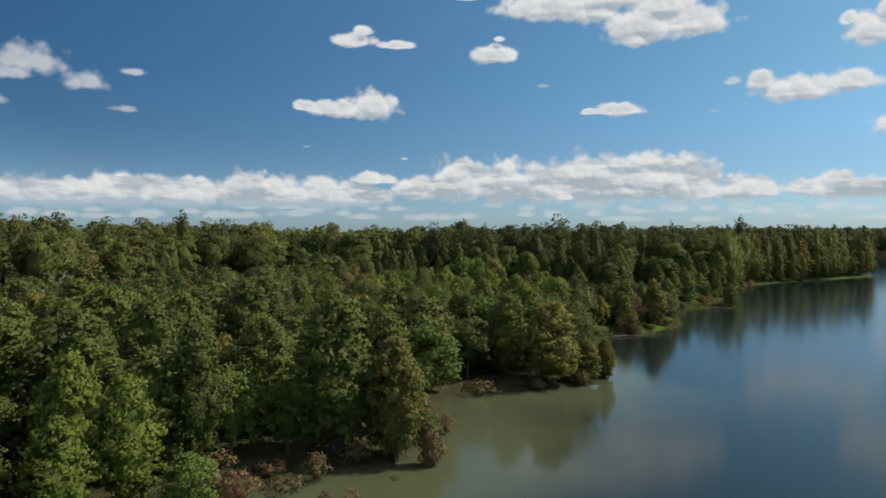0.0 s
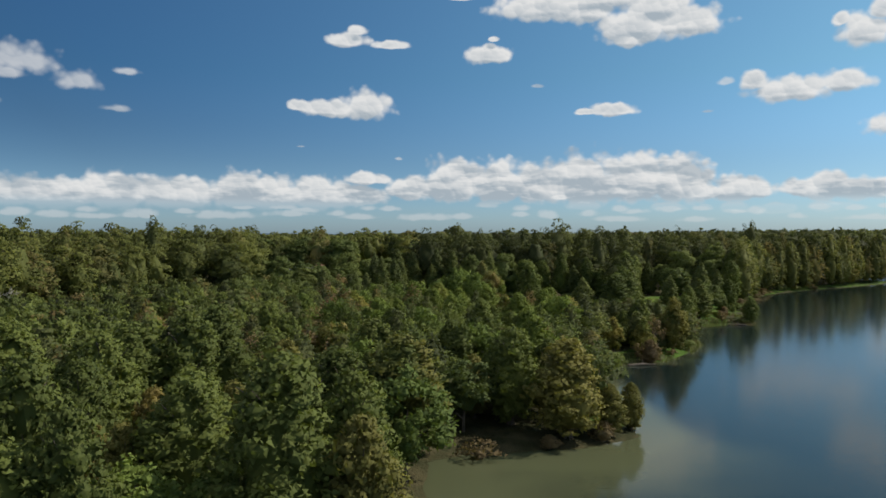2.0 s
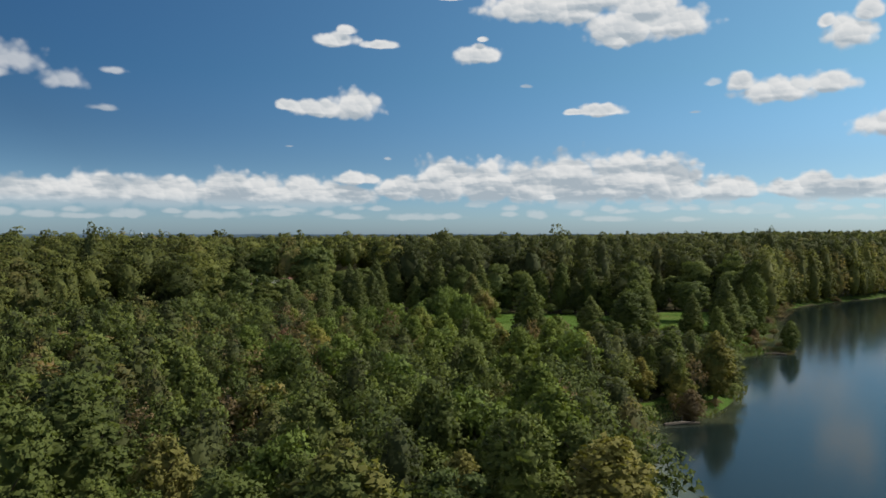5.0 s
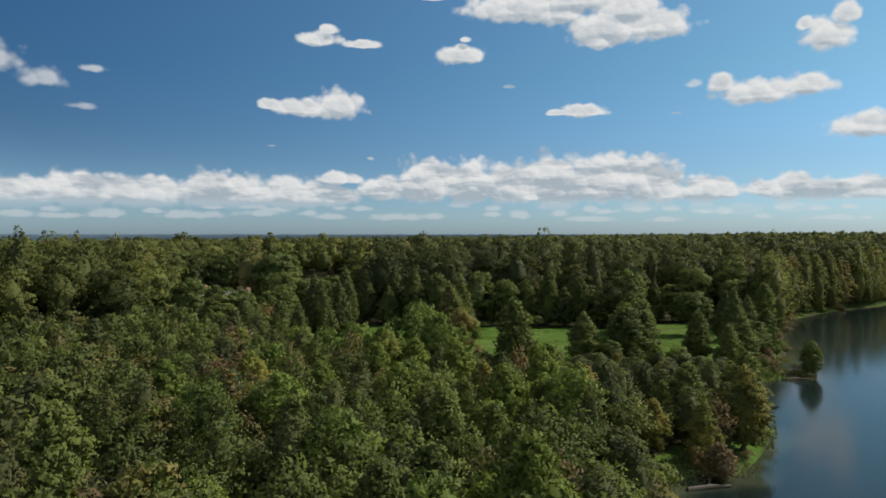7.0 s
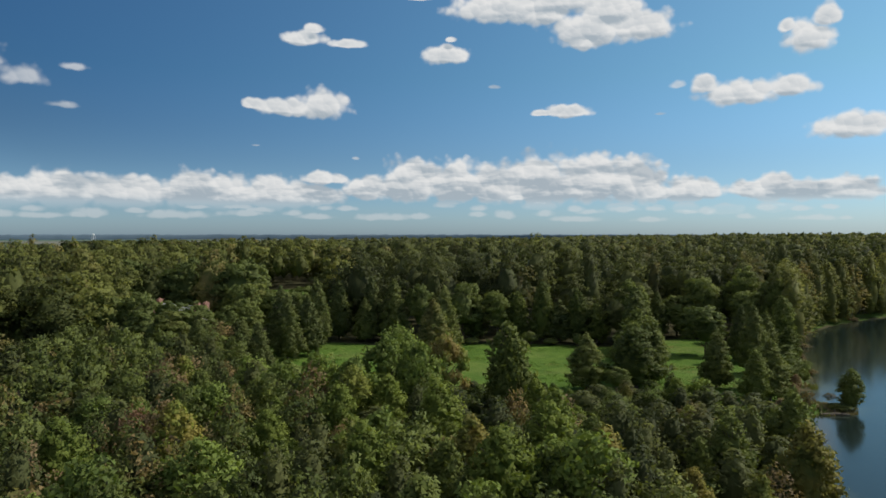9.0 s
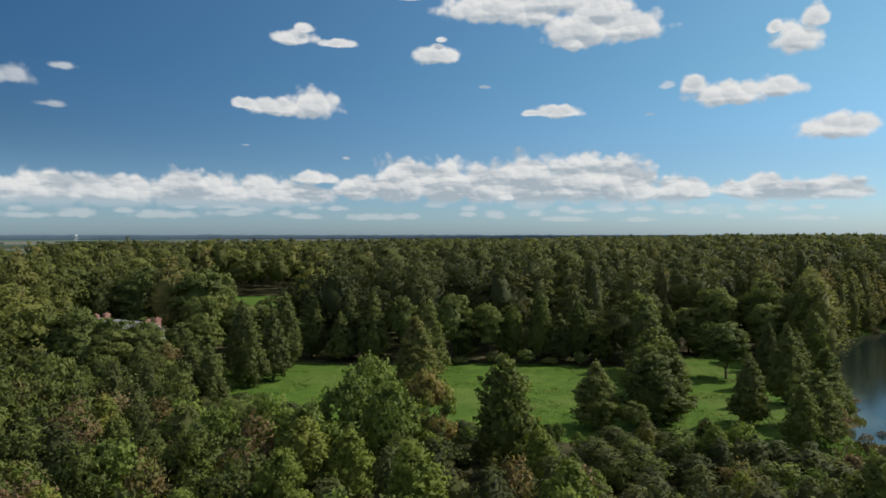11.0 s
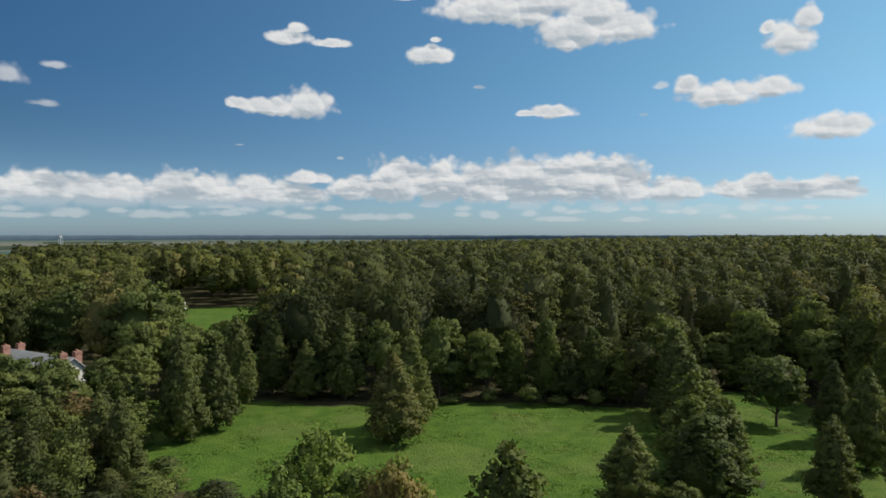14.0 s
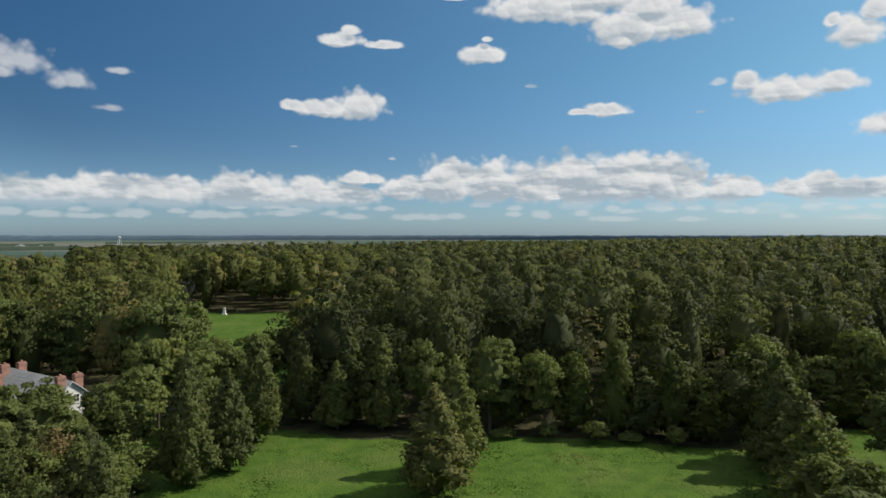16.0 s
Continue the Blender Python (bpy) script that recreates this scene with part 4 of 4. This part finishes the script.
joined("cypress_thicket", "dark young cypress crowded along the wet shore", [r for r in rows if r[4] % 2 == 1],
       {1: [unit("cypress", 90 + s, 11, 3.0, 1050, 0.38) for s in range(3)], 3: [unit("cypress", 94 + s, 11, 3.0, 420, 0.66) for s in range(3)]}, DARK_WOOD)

# open fields to the north-west
plain = lambda x, y: x < 13 - 0.505 * (y - 152)


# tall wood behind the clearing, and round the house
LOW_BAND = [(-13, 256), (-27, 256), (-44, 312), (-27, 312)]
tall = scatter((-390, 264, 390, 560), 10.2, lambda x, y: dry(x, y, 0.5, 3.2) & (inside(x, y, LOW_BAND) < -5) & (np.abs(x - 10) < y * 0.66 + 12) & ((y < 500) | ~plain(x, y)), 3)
west = scatter((-230, 130, -56, 264), 7.6, lambda x, y: dry(x, y, 2.0, 2.5) & ((x < -118 + (y - 130) * 0.42) | ((y > 234) & (x < -57))) & (x > -0.66 * y - 12), 4)
rows = []
for x, y in np.concatenate([tall, west]):
    if not keep_off(x, y, 2.0):
        continue
    shore = -float(inside(np.array(x), np.array(y), LAKE))
    swell = 3.0 * noise.noise((x * 0.02, y * 0.02, 7))
    k = int(rng.uniform() > (0.55 if shore < 14 else 0.88))
    h = (rng.uniform(18.0, 25.5) if y > 275 or x < -70 else rng.uniform(14, 20)) + swell
    if rng.uniform() < 0.12:
        h += 3.0
    rows.append((x, y, h, rng.uniform(4.3, 7.2) if k == 0 else rng.uniform(3.6, 5.0), k + (4 if y > 420 else 2 if y > 318 else 0)))
# the row of tall cypress on the far bank
bank_rows = []
line = SHORE[-5:] + FAR_SHORE[:4]
for (ax, ay), (bx, by) in zip(line, line[1:]):
    n = int(math.hypot(bx - ax, by - ay) / 6.4) + 1
    for i in range(n):
        q = (i + rng.uniform(0.1, 0.9)) / n
        bank_rows.append((ax + (bx - ax) * q - rng.uniform(0.5, 3.5), ay + (by - ay) * q + rng.uniform(0.5, 3.5), rng.uniform(13, 23), rng.uniform(3.8, 6.0), 1))
TREES = {0: [unit("oak", 100 + s, 22, 5.8, 1600, 0.60) for s in range(5)], 1: [unit("cypress", 110 + s, 22, 4.0, 1400, 0.50) for s in range(4)],
         2: [unit("oak", 104 + s, 22, 5.8, 820, 0.78) for s in range(5)], 3: [unit("cypress", 114 + s, 22, 4.0, 700, 0.7) for s in range(4)],
         4: [unit("oak", 120 + s, 22, 5.2, 390, 1.1) for s in range(4)], 5: [unit("cypress", 130 + s, 22, 4.0, 360, 1.05) for s in range(3)]}
joined("bank_cypress", "row of tall olive and yellowing cypress along the far bank", bank_rows, TREES, BANK_LEAVES)
# one mix of trees; those east of the border take the darkened greens
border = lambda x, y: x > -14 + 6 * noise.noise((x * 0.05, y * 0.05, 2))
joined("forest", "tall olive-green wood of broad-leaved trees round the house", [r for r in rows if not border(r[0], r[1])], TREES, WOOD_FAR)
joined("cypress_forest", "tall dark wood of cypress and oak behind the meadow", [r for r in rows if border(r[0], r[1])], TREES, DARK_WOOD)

# far canopy: trees to 900 m, then one uneven sheet of tops
def wooded(x, y):
    edge = np.minimum(1480 - y, np.where(x < 0, 1250 + x * 0.75 - y, 1e9))
    return (edge > 0) & (-inside(x, y, LAKE) > 5) & ~plain(x, y)


far_places = scatter((-600, 556, 640, 960), 11.0, lambda x, y: wooded(x, y) & (np.abs(x - 10) < y * 0.66), 6)
rise_east = lambda x: np.clip((x - 150) / 500, 0, 1) * 8
rows = [(x, y, 21.0 + rng.uniform(-3.5, 3.5) + float(rise_east(x)) + 3 * noise.noise((x * 0.02, y * 0.02, 7)), rng.uniform(5.0, 8.0), 0) for x, y in far_places]
last = scatter((-900, 956, 1000, 1480), 17.0, lambda x, y: wooded(x, y) & (np.abs(x - 10) < y * 0.66), 7)
rows += [(x, y, 22.0 + rng.uniform(-3.5, 3.5) + float(rise_east(x)) + 3 * noise.noise((x * 0.02, y * 0.02, 7)), rng.uniform(7.0, 10.5), 1) for x, y in last]
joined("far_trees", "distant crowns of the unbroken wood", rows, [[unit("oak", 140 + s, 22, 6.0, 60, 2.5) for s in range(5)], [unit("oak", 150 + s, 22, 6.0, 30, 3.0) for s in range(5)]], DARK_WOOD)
cx = np.concatenate([np.arange(-1100, -400, 12.0), np.arange(-400, 500, 7.0), np.arange(500, 1300, 12.0)])
cy = np.arange(890, 1500, 9.0)


def canopy(x, y):
    n = np.array([noise.noise((a * 0.09, b * 0.09, 0)) * 4.0 + noise.noise((a * 0.02, b * 0.02, 3)) * 3 for a, b in zip(x, y)])
    return np.where(wooded(x, y), 14.0 + n + rise_east(x), -3)


far, fv = sheet("far_forest", cx, cy, canopy, WOOD_FAR)
far.data.attributes.new("bough", "FLOAT_VECTOR", "POINT").data.foreach_set("vector", np.tile(np.array((0, 0, 0.4), np.float32), len(fv)))
tagged(far, "distant unbroken forest canopy", "forest", kind="stuff")


def far_woods(name, radius, top, a0, a1, step, label, mat):
    """A belt of far trees along an arc round the lake, with an uneven top and some depth."""
    v, f = [], []
    n = int(radians(a1 - a0) * radius / step)
    for i in range(n + 1):
        a = radians(a0 + (a1 - a0) * i / n)
        z = top * (0.9 + 0.12 * noise.noise((i * 0.6, radius, 0)) + 0.10 * noise.noise((i * 0.11, radius, 5)))
        for r, h in ((radius, -2), (radius + 4, z * 0.75), (radius + 18, z), (radius + 60, z * 0.95)):
            v.append((10 + math.sin(a) * r, 75 + math.cos(a) * r, h))
        if i:
            k = 4 * i
            f += [(k - 4 + j, k + j, k + j + 1, k - 3 + j) for j in range(3)]
    ob = mesh_object(name, v, f, mat)
    return tagged(ob, label, "forest", kind="stuff")


# the blue of distant haze is mixed into this wood's own colour
HAZE_TINT = plain_material("haze_tinted_wood", (0.070, 0.110, 0.145), (0.095, 0.140, 0.180), 0.01, 1.0, 0.0)
DIM = plain_material("dim_far_wood", (0.030, 0.048, 0.030), (0.050, 0.070, 0.045), 0.02, 1.0, 0.0)
far_woods("horizon_woods", 4650, 34, -46, 46, 25, "band of woods along the horizon, coloured blue for haze", HAZE_TINT)
far_woods("tree_belt", 2400, 9, -33, -27, 12, "thin dark belt of trees between far fields", DIM)
far_woods("tree_belt", 2900, 8, -24, -17, 14, "thin dark belt of trees between far fields", DIM)
far_woods("tree_belt", 1750, 10, -33, -25, 8, "thin dark belt of trees between far fields", DIM)

far_woods("tree_belt", 1600, 20, 6, 44, 9, "dark edge of the unbroken wood in the distance", DIM)

house()
dock(352, 545)
barn(-905, 1740, 18, 30, 7)
barn(-870, 1760, 12, 18, 6)
barn(-845, 1720, 10, 14, 5)
barn(-640, 2700, 14, 20, 6)
water_tower(-606, 1560, 30)
fallen_log(32.5, 138.2, 5.0, 10)
fallen_log(71.5, 192.3, 4.5, -4)
dead_tree(-99, 457, 17, 1)
dead_tree(-90, 452, 15, 2)
dead_tree(-150, 520, 20, 3)
dead_tree(-104, 180, 16, 5)
dead_tree(-97, 174, 14, 6)
marker(-70.4, 437)

# ---- grass ----
g = np.random.default_rng(21)
pts = g.uniform((-78, 190), (92, 292), (150000, 2))
lushness = np.full(len(pts), -1e9)
for poly in [CLEARING, LAWN, *BANKS]:
    lushness = np.maximum(lushness, inside(pts[:, 0], pts[:, 1], poly))
pts = pts[lushness + g.uniform(-2, 1, len(pts)) > 0]
tuft = np.array([noise.noise((x * 0.16, y * 0.16, 1)) + 0.6 * noise.noise((x * 0.6, y * 0.6, 2)) for x, y in pts])
pts, tuft = pts[tuft > 0.02], tuft[tuft > 0.02]
z = land(pts[:, 0], pts[:, 1])
a = g.uniform(0, 6.283, len(pts))
hgt = (0.05 + 0.15 * np.clip(tuft, 0, 1)) * g.uniform(0.6, 1.4, len(pts))
c = np.stack([pts[:, 0], pts[:, 1], z - 0.02], 1)
side = np.stack([np.cos(a), np.sin(a), 0 * a], 1) * (0.10 + 0.25 * g.uniform(0, 1, (len(pts), 1)))
lean = np.stack([g.normal(size=len(pts)) * 0.1, g.normal(size=len(pts)) * 0.1, hgt], 1)
BLADES = leaf_material("grass_blades", (0.062, 0.128, 0.018), (0.115, 0.190, 0.032), (0.20, 0.20, 0.070), 0.25, joined=True)
up = np.tile(np.array((0.0, 0.0, 1.0)), (len(pts), 3, 1))
tagged(soup("grass", np.stack([c - side, c + side, c + lean], 1), BLADES, None, up), "rough green meadow grass with pale seeding tufts", "grass", kind="stuff")

reeds = g.uniform((20, 100), (120, 282), (150000, 2))
edge = -inside(reeds[:, 0], reeds[:, 1], LAKE)
thickness = np.array([noise.noise((x * 0.09, y * 0.09, 4)) for x, y in reeds[(edge > -1.2) & (edge < 4.5)]])
reeds = reeds[(edge > -1.2) & (edge < 4.5)][thickness > -0.1]
zr = np.maximum(land(reeds[:, 0], reeds[:, 1]), -0.1)
a = g.uniform(0, 6.283, len(reeds))
c = np.stack([reeds[:, 0], reeds[:, 1], zr - 0.05], 1)
side = np.stack([np.cos(a), np.sin(a), 0 * a], 1) * g.uniform(0.08, 0.3, (len(reeds), 1))
lean = np.stack([g.normal(size=len(reeds)) * 0.2, g.normal(size=len(reeds)) * 0.2, g.uniform(0.2, 0.75, len(reeds))], 1)
REED = leaf_material("reed_blades", (0.085, 0.100, 0.034), (0.17, 0.18, 0.065), (0.22, 0.17, 0.09), 0.4, joined=True)
tagged(soup("reeds", np.stack([c - side, c + side, c + lean], 1), REED, None, np.tile(np.array((0.0, 0.0, 1.0)), (len(reeds), 3, 1))), "green and straw-coloured reeds along the wet bank", "reeds", kind="stuff")
